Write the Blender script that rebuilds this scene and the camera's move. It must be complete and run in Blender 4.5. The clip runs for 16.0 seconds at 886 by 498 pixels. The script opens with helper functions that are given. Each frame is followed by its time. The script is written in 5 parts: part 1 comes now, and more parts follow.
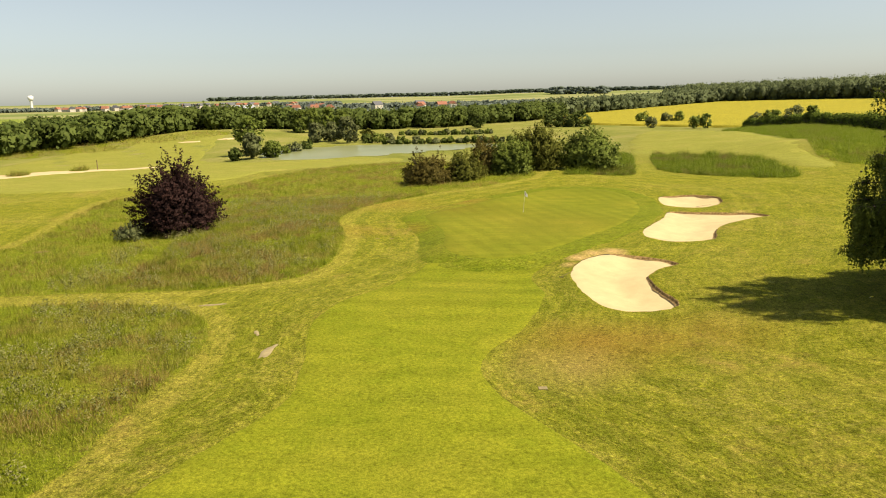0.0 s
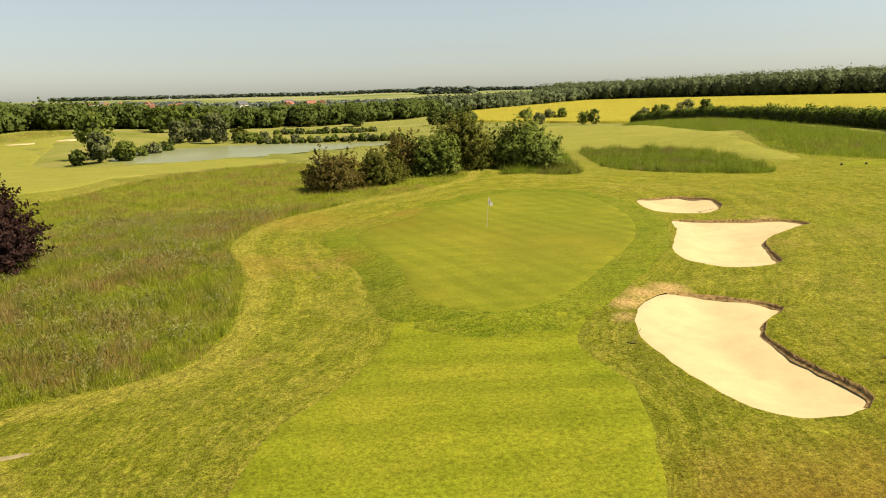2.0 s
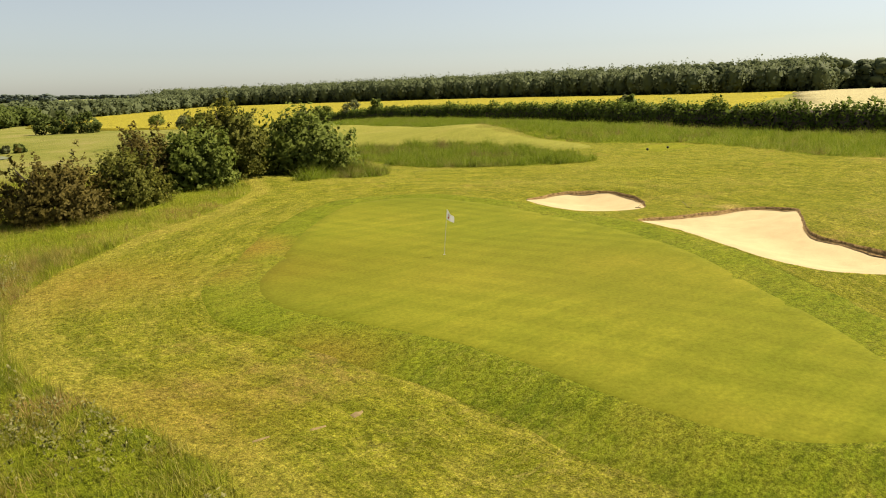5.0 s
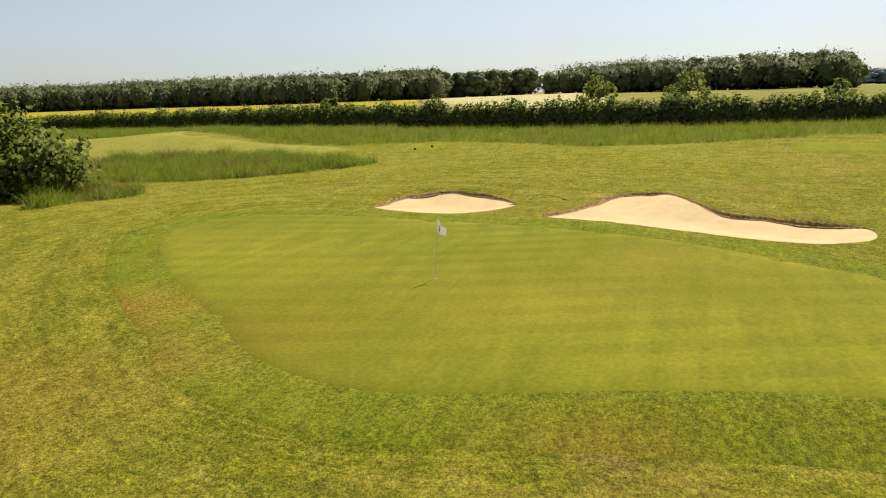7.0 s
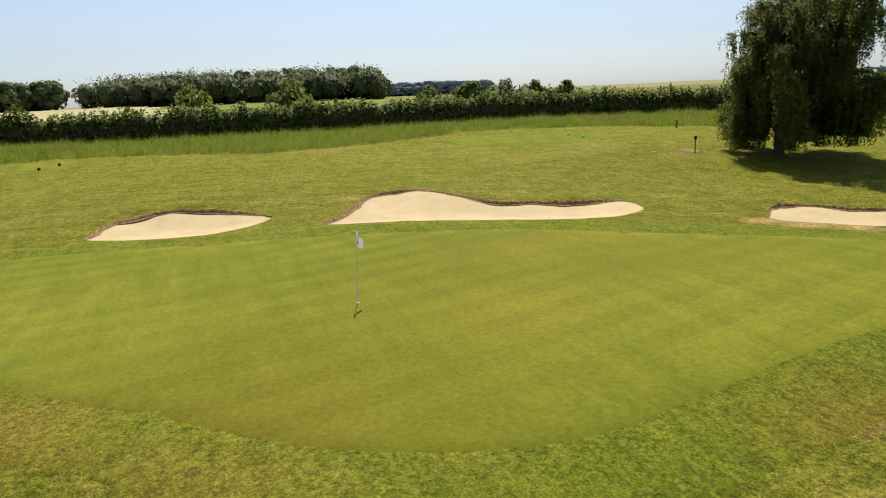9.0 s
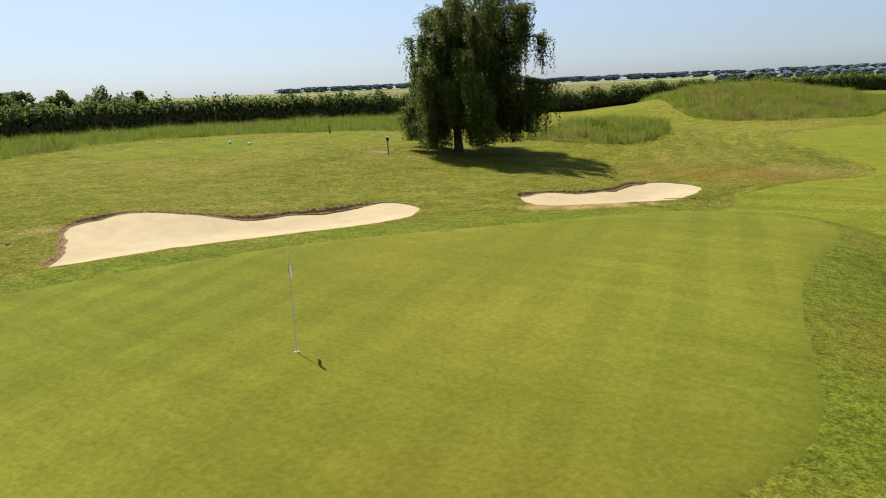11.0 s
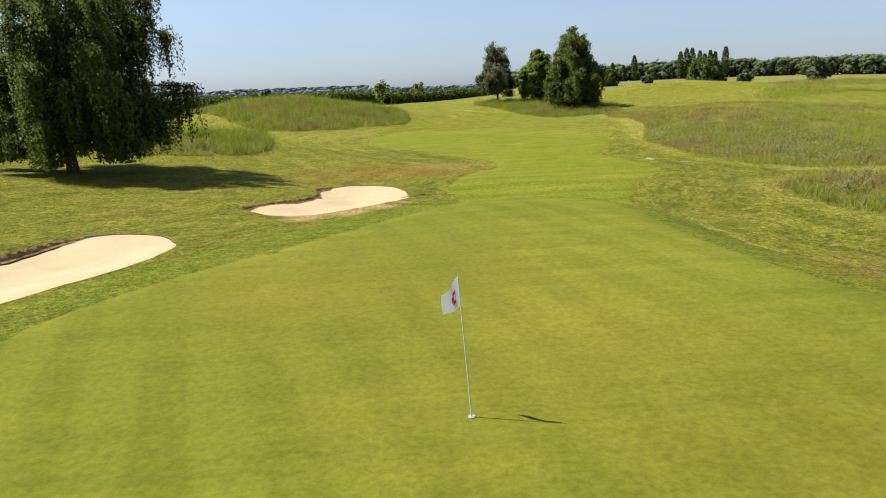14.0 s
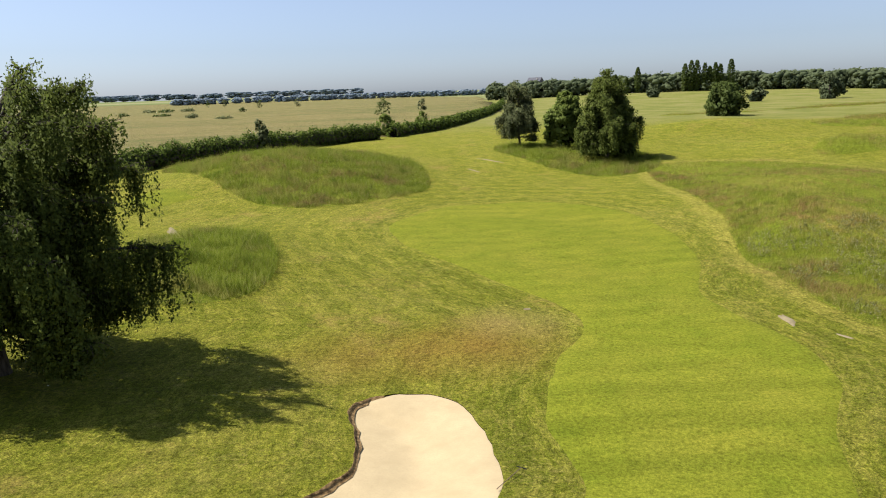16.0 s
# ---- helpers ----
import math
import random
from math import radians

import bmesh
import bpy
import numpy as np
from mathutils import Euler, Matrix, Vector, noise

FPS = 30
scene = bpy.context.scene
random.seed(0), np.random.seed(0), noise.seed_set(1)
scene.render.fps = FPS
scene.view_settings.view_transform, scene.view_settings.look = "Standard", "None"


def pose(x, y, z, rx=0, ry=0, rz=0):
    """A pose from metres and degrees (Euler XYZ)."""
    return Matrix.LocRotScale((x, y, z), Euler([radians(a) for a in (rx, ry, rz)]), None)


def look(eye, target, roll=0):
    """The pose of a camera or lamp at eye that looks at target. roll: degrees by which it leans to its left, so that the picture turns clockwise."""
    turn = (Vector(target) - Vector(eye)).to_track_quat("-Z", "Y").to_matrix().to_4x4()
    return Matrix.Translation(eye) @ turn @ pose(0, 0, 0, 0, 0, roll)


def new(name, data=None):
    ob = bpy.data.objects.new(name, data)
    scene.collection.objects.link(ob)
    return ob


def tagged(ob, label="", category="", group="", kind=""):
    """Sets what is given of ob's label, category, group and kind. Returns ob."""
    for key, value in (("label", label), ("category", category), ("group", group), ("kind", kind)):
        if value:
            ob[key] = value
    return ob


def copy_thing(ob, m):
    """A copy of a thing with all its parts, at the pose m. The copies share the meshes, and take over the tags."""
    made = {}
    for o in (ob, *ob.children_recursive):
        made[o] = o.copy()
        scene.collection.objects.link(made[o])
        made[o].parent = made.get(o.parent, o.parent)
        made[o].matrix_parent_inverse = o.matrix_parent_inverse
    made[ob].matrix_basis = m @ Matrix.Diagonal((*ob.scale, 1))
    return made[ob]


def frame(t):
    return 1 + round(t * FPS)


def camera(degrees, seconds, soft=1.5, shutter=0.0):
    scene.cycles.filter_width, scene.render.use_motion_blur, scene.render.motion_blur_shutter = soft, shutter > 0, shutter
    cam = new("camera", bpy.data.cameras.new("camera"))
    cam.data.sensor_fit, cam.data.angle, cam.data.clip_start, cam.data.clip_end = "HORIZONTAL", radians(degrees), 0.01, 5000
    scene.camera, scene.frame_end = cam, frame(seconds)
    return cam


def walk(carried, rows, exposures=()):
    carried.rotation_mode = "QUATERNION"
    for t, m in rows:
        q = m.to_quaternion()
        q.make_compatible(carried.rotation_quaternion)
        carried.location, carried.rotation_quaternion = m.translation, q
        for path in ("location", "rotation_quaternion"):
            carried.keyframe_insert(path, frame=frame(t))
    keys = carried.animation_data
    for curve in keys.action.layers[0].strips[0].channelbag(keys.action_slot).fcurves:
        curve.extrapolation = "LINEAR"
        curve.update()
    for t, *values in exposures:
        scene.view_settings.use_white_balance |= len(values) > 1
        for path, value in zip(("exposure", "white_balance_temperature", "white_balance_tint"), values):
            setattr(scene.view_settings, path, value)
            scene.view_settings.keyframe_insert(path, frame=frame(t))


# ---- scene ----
import mathutils
import mathutils.geometry

cam = camera(64.2, 16.0, 1.05)
METRES, EYE, TILT, LEAN, TURN = 114.0, 11.2, 0.45, 0.0, 0.0
ROWS = [
    (0.0, 0.0, 0.0, 0.0, -0.29, -12.57, 1.3),
    (0.5, -0.0071, 0.0484, -0.0046, -2.24, -12.6, 1.25),
    (1.0, -0.0167, 0.092, -0.0092, -4.42, -12.59, 1.23),
    (1.5, -0.0278, 0.1319, -0.0134, -7.14, -12.67, 1.22),
    (2.0, -0.0387, 0.1712, -0.0169, -10.82, -12.76, 1.24),
    (2.5, -0.0494, 0.2097, -0.0204, -15.32, -12.84, 1.24),
    (3.0, -0.0601, 0.2482, -0.0245, -19.81, -12.9, 1.23),
    (5.5, -0.127, 0.4285, -0.0406, -48.8, -12.58, 1.07),
    (6.0, -0.1322, 0.4642, -0.0433, -56.07, -12.54, 1.12),
    (6.5, -0.1329, 0.4999, -0.0455, -63.69, -12.49, 1.21),
    (7.0, -0.1304, 0.5338, -0.0472, -72.25, -12.36, 1.3),
    (7.5, -0.1259, 0.5644, -0.0489, -81.21, -12.16, 1.45),
    (8.0, -0.1196, 0.5911, -0.0503, -90.24, -12.08, 1.6),
    (8.5, -0.1106, 0.6141, -0.0516, -99.37, -12.12, 1.8),
    (9.0, -0.0987, 0.6337, -0.0529, -108.39, -12.25, 1.89),
    (9.5, -0.0837, 0.6501, -0.054, -117.36, -12.34, 1.92),
    (12.0, 0.0131, 0.6944, -0.0594, -159.51, -12.23, 2.06),
    (12.5, 0.0322, 0.6959, -0.0605, -167.58, -12.18, 2.1),
    (13.0, 0.0495, 0.6955, -0.0617, -175.56, -12.18, 2.15),
    (13.5, 0.0653, 0.6927, -0.0628, -181.69, -12.2, 2.2),
    (14.0, 0.0787, 0.6856, -0.0626, -184.34, -12.24, 2.2),
    (14.5, 0.0883, 0.6681, -0.0557, -184.76, -12.25, 2.17),
    (15.0, 0.0945, 0.6395, -0.0391, -184.88, -12.25, 2.09),
    (15.5, 0.0983, 0.6039, -0.0207, -184.9, -12.2, 2.0),
    (16.0, 0.0999, 0.5624, -0.0021, -184.83, -12.12, 1.99),
]
EXPOSURES = [(0, 0.60, 7600, 10), (3, 0.56, 7700, 10), (5.5, 0.55, 7600, 12), (7, 0.42, 7100, 13), (9.5, 0.27, 6200, 13), (12.5, 0.42, 5950, 13), (14.5, 0.50, 5950, 14), (16, 0.46, 5900, 16)]
walk(cam, [(t, pose(0, 0, EYE, TILT, LEAN, TURN) @ pose(METRES * x, METRES * y, METRES * z, 90 + pitch, roll, yaw)) for t, x, y, z, yaw, pitch, roll in ROWS], EXPOSURES)

# ---- world and sun ----
SUN_TO = Vector((1.43, -0.497, 2.13)).normalized()
elev = math.asin(SUN_TO.z)
world = bpy.data.worlds.new("world")
scene.world = world
world.use_nodes = True
wn = world.node_tree
sky = wn.nodes.new("ShaderNodeTexSky")
sky.sky_type = "NISHITA"
sky.sun_disc = False
sky.sun_elevation = elev
sky.sun_rotation = math.atan2(SUN_TO.x, SUN_TO.y)
sky.altitude = 100
sky.air_density, sky.dust_density, sky.ozone_density = 1.0, 0.85, 2.8
calm = wn.nodes.new("ShaderNodeHueSaturation")
calm.inputs["Saturation"].default_value = 0.55
wn.links.new(sky.outputs[0], calm.inputs["Color"])
cool = wn.nodes.new("ShaderNodeMix")
cool.data_type, cool.blend_type = "RGBA", "MULTIPLY"
cool.inputs[0].default_value = 1.0
cool.inputs[7].default_value = (0.89, 0.97, 1.045, 1)
wn.links.new(calm.outputs[0], cool.inputs[6])
wn.links.new(cool.outputs[2], wn.nodes["Background"].inputs[0])
wn.nodes["Background"].inputs[1].default_value = 0.087
sun = new("sun", bpy.data.lights.new("sun", "SUN"))
sun.data.energy, sun.data.angle, sun.data.color = 5.8, radians(0.6), (1.0, 0.94, 0.83)
sun.matrix_world = look((60, -20, 90), Vector((60, -20, 90)) - SUN_TO)

# ---- shape helpers ----
rng = np.random.default_rng(7)


def ease(a, b, v):
    t = np.clip((np.asarray(v, float) - a) / (b - a), 0, 1)
    return t * t * (3 - 2 * t)


def rounded(points, k=6):
    """A closed smooth outline through the points."""
    p = np.array(points, float)
    a, b, c, d = np.roll(p, 1, 0), p, np.roll(p, -1, 0), np.roll(p, -2, 0)
    out = []
    for t in np.arange(k) / k:
        out.append(0.5 * (2 * b + (c - a) * t + (2 * a - 5 * b + 4 * c - d) * t**2 + (3 * b - a - 3 * c + d) * t**3))
    return np.stack(out, 1).reshape(-1, 2)


def inside(poly, x, y):
    x, y = np.asarray(x, float), np.asarray(y, float)
    hit = np.zeros(x.shape, bool)
    for (x0, y0), (x1, y1) in zip(poly, np.roll(poly, -1, 0)):
        if y0 != y1:
            hit ^= ((y0 > y) != (y1 > y)) & (x < (x1 - x0) * (y - y0) / (y1 - y0) + x0)
    return hit


def edge_distance(poly, x, y):
    """Metres to the outline: positive inside, negative outside."""
    x, y = np.asarray(x, float), np.asarray(y, float)
    best = np.full(x.shape, 1e18)
    for (x0, y0), (x1, y1) in zip(poly, np.roll(poly, -1, 0)):
        dx, dy = x1 - x0, y1 - y0
        t = np.clip(((x - x0) * dx + (y - y0) * dy) / (dx * dx + dy * dy + 1e-12), 0, 1)
        best = np.minimum(best, (x - x0 - t * dx) ** 2 + (y - y0 - t * dy) ** 2)
    return np.where(inside(poly, x, y), 1, -1) * np.sqrt(best)


def grown(poly, metres):
    """The outline pushed outwards."""
    t = np.roll(poly, -1, 0) - np.roll(poly, 1, 0)
    n = np.stack([t[:, 1], -t[:, 0]], 1) / (np.linalg.norm(t, axis=1)[:, None] + 1e-9)
    area = (poly[:, 0] * np.roll(poly[:, 1], -1) - np.roll(poly[:, 0], -1) * poly[:, 1]).sum()
    return poly + n * metres * (1 if area > 0 else -1)


def bent(poly, amount, scale, seed):
    """The outline with small irregular bends."""
    out = [p + amount * np.array(noise.noise_vector(Vector((p[0] / scale, p[1] / scale, seed)))[:2]) for p in poly]
    return np.array(out)


GREEN = rounded([(-1.7, 67.4), (-1.3, 64.4), (-0.5, 61.4), (0.1, 57.5), (0.0, 53.5), (0.7, 50.2), (2.9, 48.4), (5.2, 48.7), (8.6, 51.6), (12, 55.8),
                 (15.6, 60.5), (18.4, 66), (20.3, 71.5), (21.1, 78), (19.6, 83.6), (15.6, 85.2), (11.6, 83.4), (7, 79.3), (2.6, 74.2), (-0.4, 70.8)])
FAIRWAY = rounded([(-0.6, 50), (-1.7, 47.3), (-3.6, 43), (-6, 39.6), (-7, 35.6), (-6.5, 30), (-6.6, 25.5), (-9.4, 19.5), (-11.4, 9), (-10.2, -1),
                   (-4.4, -7.8), (4.6, -7.6), (10.8, 0), (10.8, 7.2), (7.9, 14.6), (4.6, 21.6), (1.9, 27.2), (1.9, 31), (4.2, 35), (6, 40.5), (5.8, 45), (7.4, 48.6), (4, 51)])
BUNKER_A = rounded([(8.3, 44.6), (9.6, 47.6), (12, 49.5), (14, 48.8), (15.9, 46.4), (14.2, 44.9), (13, 43.2), (13, 40.6), (13.3, 38.4), (12.2, 37.3),
                    (10.4, 37.2), (9, 38.3), (8.4, 41)])
BUNKER_B = rounded([(22, 67.5), (24, 66.2), (26, 65.2), (28.4, 63.8), (29, 61.6), (26.4, 60), (23.6, 58.5), (22.2, 56.2), (21.4, 54.0), (19.7, 52.6),
                    (17.5, 52.9), (16.2, 54.9), (16.7, 57.6), (18.4, 60.6), (20.3, 63.8)])
BUNKER_C = rounded([(24.1, 77.8), (26, 77.9), (28, 77.2), (29.4, 74.6), (28.6, 71.6), (26, 69.6), (24.2, 70.6), (23.2, 73)])
POND = rounded([(-38, 178), (-48, 188), (-52, 206), (-40, 222), (-24, 228), (-6, 226), (10, 222), (20, 216), (10, 206), (-6, 194), (-22, 182)])
POND_Z = -3.2

# x, y, height, radius along x, radius along y
MOUNDS = [(31, 36, 0.66, 9, 9), (8, 69, -0.08, 6, 6), (45, 38, 0.6, 12, 12), (28.5, 60.5, 0.35, 5, 6), (32, 74, 0.3, 5, 6), (17, 43, 0.2, 3.5, 5), (11, 37, -0.35, 6, 5), (23.5, 73, -0.35, 6, 6), (12, 102, 0.5, 14, 9),
          (0, 20, -0.4, 20, 20), (24.5, 15, 1.8, 5, 8), (25, -31, 4.1, 12, 12), (-23, 12, 1.9, 5.5, 9), (-33, -6, 1.8, 8, 7), (-52, -34, 1.5, 9, 6), (-48, -66, 1.5, 10, 6), (-14, -46, 0.7, 10, 9),
          (4, 57, 0.18, 7, 8), (-20, 60, 0.3, 9, 12), (-34, 50, -0.8, 14, 14), (-24, 100, -0.8, 16, 16), (47, 72, 0.3, 7, 9), (60, 118, 1.2, 7, 12),
          (-230, -450, 5, 130, 90), (-70, -70, 2.0, 30, 14), (-60, -30, 1.6, 22, 12), (-95, 290, 4, 40, 40), (60, 240, 1.5, 30, 30)]


def ground_z(x, y):
    x, y = np.asarray(x, float), np.asarray(y, float)
    z = 2.0 * ease(22, 75, x) * (1 - 0.7 * ease(100, 260, y)) * ease(-70, 15, y)
    z = z + 3.2 * ease(85, 400, x) * (1 - 0.8 * ease(350, 800, y)) * ease(-700, -60, y)
    z = z + 1.7 * ease(-25, -65, y) - 3.6 * ease(105, 185, y - 0.8 * np.maximum(x, 0)) * (1 - ease(100, 320, x))
    z = z + 4 * ease(700, 1700, y) + 17 * ease(1700, 3000, y) + 12 * ease(1300, 2500, -y) + 6 * ease(900, 2500, x)
    for mx, my, h, rx, ry in MOUNDS:
        z = z + h * np.exp(-0.5 * (((x - mx) / rx) ** 2 + ((y - my) / ry) ** 2))
    wave = 0.10 * np.sin(x * 0.21 + 1.3) * np.sin(y * 0.17) + 0.05 * np.sin(x * 0.53 + y * 0.31)
    z = z + wave * (1 - 0.7 * ease(-3, 1, edge_fast(x, y)))
    # the green stands on a low bank at its front
    near = np.hypot(x - 8, y - 56) < 34
    if near.any():
        d = -edge_distance(GREEN, x[near], y[near])
        bank = np.zeros(x.shape)
        bank[near] = (0.10 * ease(2.5, -2, d) - 0.42 * ease(0.1, 1.9, d) * (1 - ease(3.5, 10, d))) * ease(68, 55, y[near]) * (1 - ease(4.5, 9.5, x[near]))
        z = z + bank
    near = np.hypot(x + 16, y - 204) < 75
    if near.any():
        d = edge_distance(POND, x, y)
        z = np.where(near, z * (1 - ease(-8, 0, d)) + (POND_Z + 0.15) * ease(-8, 0, d) - 1.5 * ease(0, 6, d), z)
    return z


def edge_fast(x, y):
    """A rough depth inside the green's oval."""
    return 12 - np.hypot(x - 9 - 0.25 * (y - 67), (y - 67) * 0.65)


def gz(x, y):
    return float(ground_z(np.array([x]), np.array([y]))[0])


def mesh_np(name, v, f, normals=None, smooth=True):
    me = bpy.data.meshes.new(name)
    v, f = np.ascontiguousarray(v, np.float32), np.ascontiguousarray(f, np.int32)
    me.vertices.add(len(v))
    me.vertices.foreach_set("co", v.ravel())
    me.loops.add(f.size)
    me.loops.foreach_set("vertex_index", f.ravel())
    me.polygons.add(len(f))
    me.polygons.foreach_set("loop_start", np.arange(0, f.size, f.shape[1], dtype=np.int32))
    me.update(calc_edges=True)
    if smooth:
        me.polygons.foreach_set("use_smooth", np.ones(len(f), bool))
    if normals is not None:
        me.normals_split_custom_set_from_vertices(normals.tolist())
    return me


def puffed(d, r, up=0.6, loose=0.35, corners=4):
    """Soft normals for the cards of a crown: outwards and upwards."""
    n = d / (np.linalg.norm(d, axis=1)[:, None] + 1e-9) + (0, 0, up) + r.normal(size=d.shape) * loose
    n /= np.linalg.norm(n, axis=1)[:, None] + 1e-9
    return np.repeat(n, corners, 0)


def joined(pieces):
    """One pair of vertices and faces out of many."""
    vs, fs, n = [], [], 0
    for v, f in pieces:
        vs.append(v)
        fs.append(np.asarray(f) + n)
        n += len(v)
    return np.concatenate(vs), np.concatenate(fs)


def part(name, shape, material, parent=None, label=""):
    """Links a mesh, a bmesh or (vertices, faces) as one object under a thing."""
    if isinstance(shape, tuple):
        shape = mesh_np(name, *shape)
    elif isinstance(shape, bmesh.types.BMesh):
        me = bpy.data.meshes.new(name)
        shape.to_mesh(me)
        shape.free()
        shape = me
    ob = new(name, shape)
    if material and not shape.materials:
        shape.materials.append(material)
    if parent:
        ob.parent = parent
    return tagged(ob, label)


def thing(name, x, y, z, label, category, group="", kind="", turn=0.0):
    ob = new(name)
    ob.matrix_basis = pose(x, y, z, 0, 0, turn)
    return tagged(ob, label, category, group, kind)


def tube(points, radii, sides=8):
    """A tapered tube of quads along a line of points."""
    p = np.array(points, float)
    r = np.array(radii, float)
    along = np.gradient(p, axis=0)
    along /= np.linalg.norm(along, axis=1)[:, None] + 1e-9
    ref = np.where(np.abs(along[:, 2:3]) > 0.9, [[1.0, 0, 0]], [[0, 0, 1.0]])
    u = np.cross(along, ref)
    u /= np.linalg.norm(u, axis=1)[:, None] + 1e-9
    w = np.cross(along, u)
    a = np.linspace(0, 2 * np.pi, sides, endpoint=False)
    ring = p[:, None] + r[:, None, None] * (np.cos(a)[None, :, None] * u[:, None] + np.sin(a)[None, :, None] * w[:, None])
    n = len(p)
    i, j = np.meshgrid(np.arange(n - 1), np.arange(sides), indexing="ij")
    k = (j + 1) % sides
    f = np.stack([i * sides + j, (i + 1) * sides + j, (i + 1) * sides + k, i * sides + k], -1).reshape(-1, 4)
    return ring.reshape(-1, 3), f


def sheet(name, poly, step, lift, material, label, category, kind="structure", height=None):
    """A skin over the ground inside an outline."""
    from_z = height or ground_z
    lo, hi = poly.min(0), poly.max(0)
    gx, gy = np.meshgrid(np.arange(lo[0], hi[0], step), np.arange(lo[1], hi[1], step))
    gx, gy = gx.ravel(), gy.ravel()
    rim = min(0.15, 0.2 * step)
    keep = edge_distance(poly, gx, gy) > rim + 0.35 * step
    ring = grown(poly, -rim)
    ring = ring[edge_distance(poly, ring[:, 0], ring[:, 1]) > 0.6 * rim]
    pts = [Vector(p) for p in poly] + [Vector(p) for p in ring] + [Vector(p) for p in zip(gx[keep], gy[keep])]
    n = len(poly)
    vs, _, fs, *_ = mathutils.geometry.delaunay_2d_cdt(pts, [(i, (i + 1) % n) for i in range(n)], [], 1, 1e-4)
    v = np.array([(a.x, a.y) for a in vs])
    d = edge_distance(poly, v[:, 0], v[:, 1])
    z = from_z(v[:, 0], v[:, 1]) + np.where(d < 0.3 * rim, -0.3 * abs(lift), lift)
    f = np.array([t for t in fs if len(t) == 3])
    a, b, c = v[f[:, 0]], v[f[:, 1]], v[f[:, 2]]
    flip = ((b - a)[:, 0] * (c - a)[:, 1] - (b - a)[:, 1] * (c - a)[:, 0]) < 0
    f[flip] = f[flip][:, ::-1]
    ob = new(name, mesh_np(name, np.c_[v, z], f))
    ob.data.materials.append(material)
    return tagged(ob, label, category, "", kind)


# ---- materials ----
def material(name, build, rough=0.9):
    m = bpy.data.materials.new(name)
    m.use_nodes = True
    b = m.node_tree.nodes["Principled BSDF"]
    b.inputs["Roughness"].default_value = rough
    b.inputs["Specular IOR Level"].default_value = 0.2
    build(m.node_tree, b)
    return m


def node(t, kind, **values):
    n = t.nodes.new(kind)
    for key, value in values.items():
        n.inputs[key.replace("_", " ")].default_value = value
    return n


def spread(t, scale, detail=4.0, vector=None, rough=0.6, distort=0.0):
    n = node(t, "ShaderNodeTexNoise", Scale=scale, Detail=detail, Roughness=rough, Distortion=distort)
    t.links.new(vector or world_place(t), n.inputs["Vector"])
    return n.outputs["Fac"]


def world_place(t):
    for n in t.nodes:
        if n.bl_idname == "ShaderNodeNewGeometry":
            return n.outputs["Position"]
    return t.nodes.new("ShaderNodeNewGeometry").outputs["Position"]


def stretched(t, sx, sy, sz, turn=0.0):
    n = t.nodes.new("ShaderNodeMapping")
    n.inputs["Scale"].default_value = (sx, sy, sz)
    n.inputs["Rotation"].default_value = (0, 0, radians(turn))
    t.links.new(world_place(t), n.inputs["Vector"])
    return n.outputs[0]


def ramp(t, fac, *stops):
    n = t.nodes.new("ShaderNodeValToRGB")
    e = n.color_ramp.elements
    while len(e) < len(stops):
        e.new(0.5)
    for s, (at, c) in zip(e, stops):
        s.position, s.color = at, (*c, 1) if not isinstance(c, float) else (c, c, c, 1)
    t.links.new(fac, n.inputs[0])
    return n.outputs[0]


def mixed(t, fac, a, b, how="MIX"):
    n = t.nodes.new("ShaderNodeMix")
    n.data_type, n.blend_type = "RGBA", how
    for socket, v in ((n.inputs[0], fac), (n.inputs[6], a), (n.inputs[7], b)):
        if isinstance(v, (float, int)):
            socket.default_value = v
        elif isinstance(v, tuple):
            socket.default_value = (*v, 1)
        else:
            t.links.new(v, socket)
    return n.outputs[2]


def bump(t, b, height, strength, metres):
    n = node(t, "ShaderNodeBump", Strength=strength, Distance=metres)
    t.links.new(height, n.inputs["Height"])
    t.links.new(n.outputs[0], b.inputs["Normal"])


def lap(t, name="lap"):
    n = t.nodes.new("ShaderNodeAttribute")
    n.attribute_name = name
    return n.outputs["Fac"]


def spot(t, x, y, inner, outer, ragged=0.5):
    """1 inside a round area of the ground, 0 outside, with a ragged edge."""
    at = t.nodes.new("ShaderNodeVectorMath")
    at.operation = "DISTANCE"
    t.links.new(stretched(t, 1, 1, 0), at.inputs[0])
    at.inputs[1].default_value = (x, y, 0)
    shift = t.nodes.new("ShaderNodeMath")
    shift.operation = "MULTIPLY_ADD"
    shift.inputs[1].default_value = 2 * ragged * outer
    t.links.new(spread(t, 0.5, 6.0, rough=0.75), shift.inputs[0])
    t.links.new(at.outputs["Value"], shift.inputs[2])
    fall = t.nodes.new("ShaderNodeMapRange")
    fall.inputs["From Min"].default_value = inner + ragged * outer
    fall.inputs["From Max"].default_value = outer + ragged * outer
    fall.inputs["To Min"].default_value, fall.inputs["To Max"].default_value = 1.0, 0.0
    t.links.new(shift.outputs[0], fall.inputs["Value"])
    return fall.outputs[0]


def scaled_by(t, fac, amount):
    n = t.nodes.new("ShaderNodeMath")
    n.operation = "MULTIPLY"
    n.inputs[1].default_value = amount
    t.links.new(fac, n.inputs[0])
    return n.outputs[0]


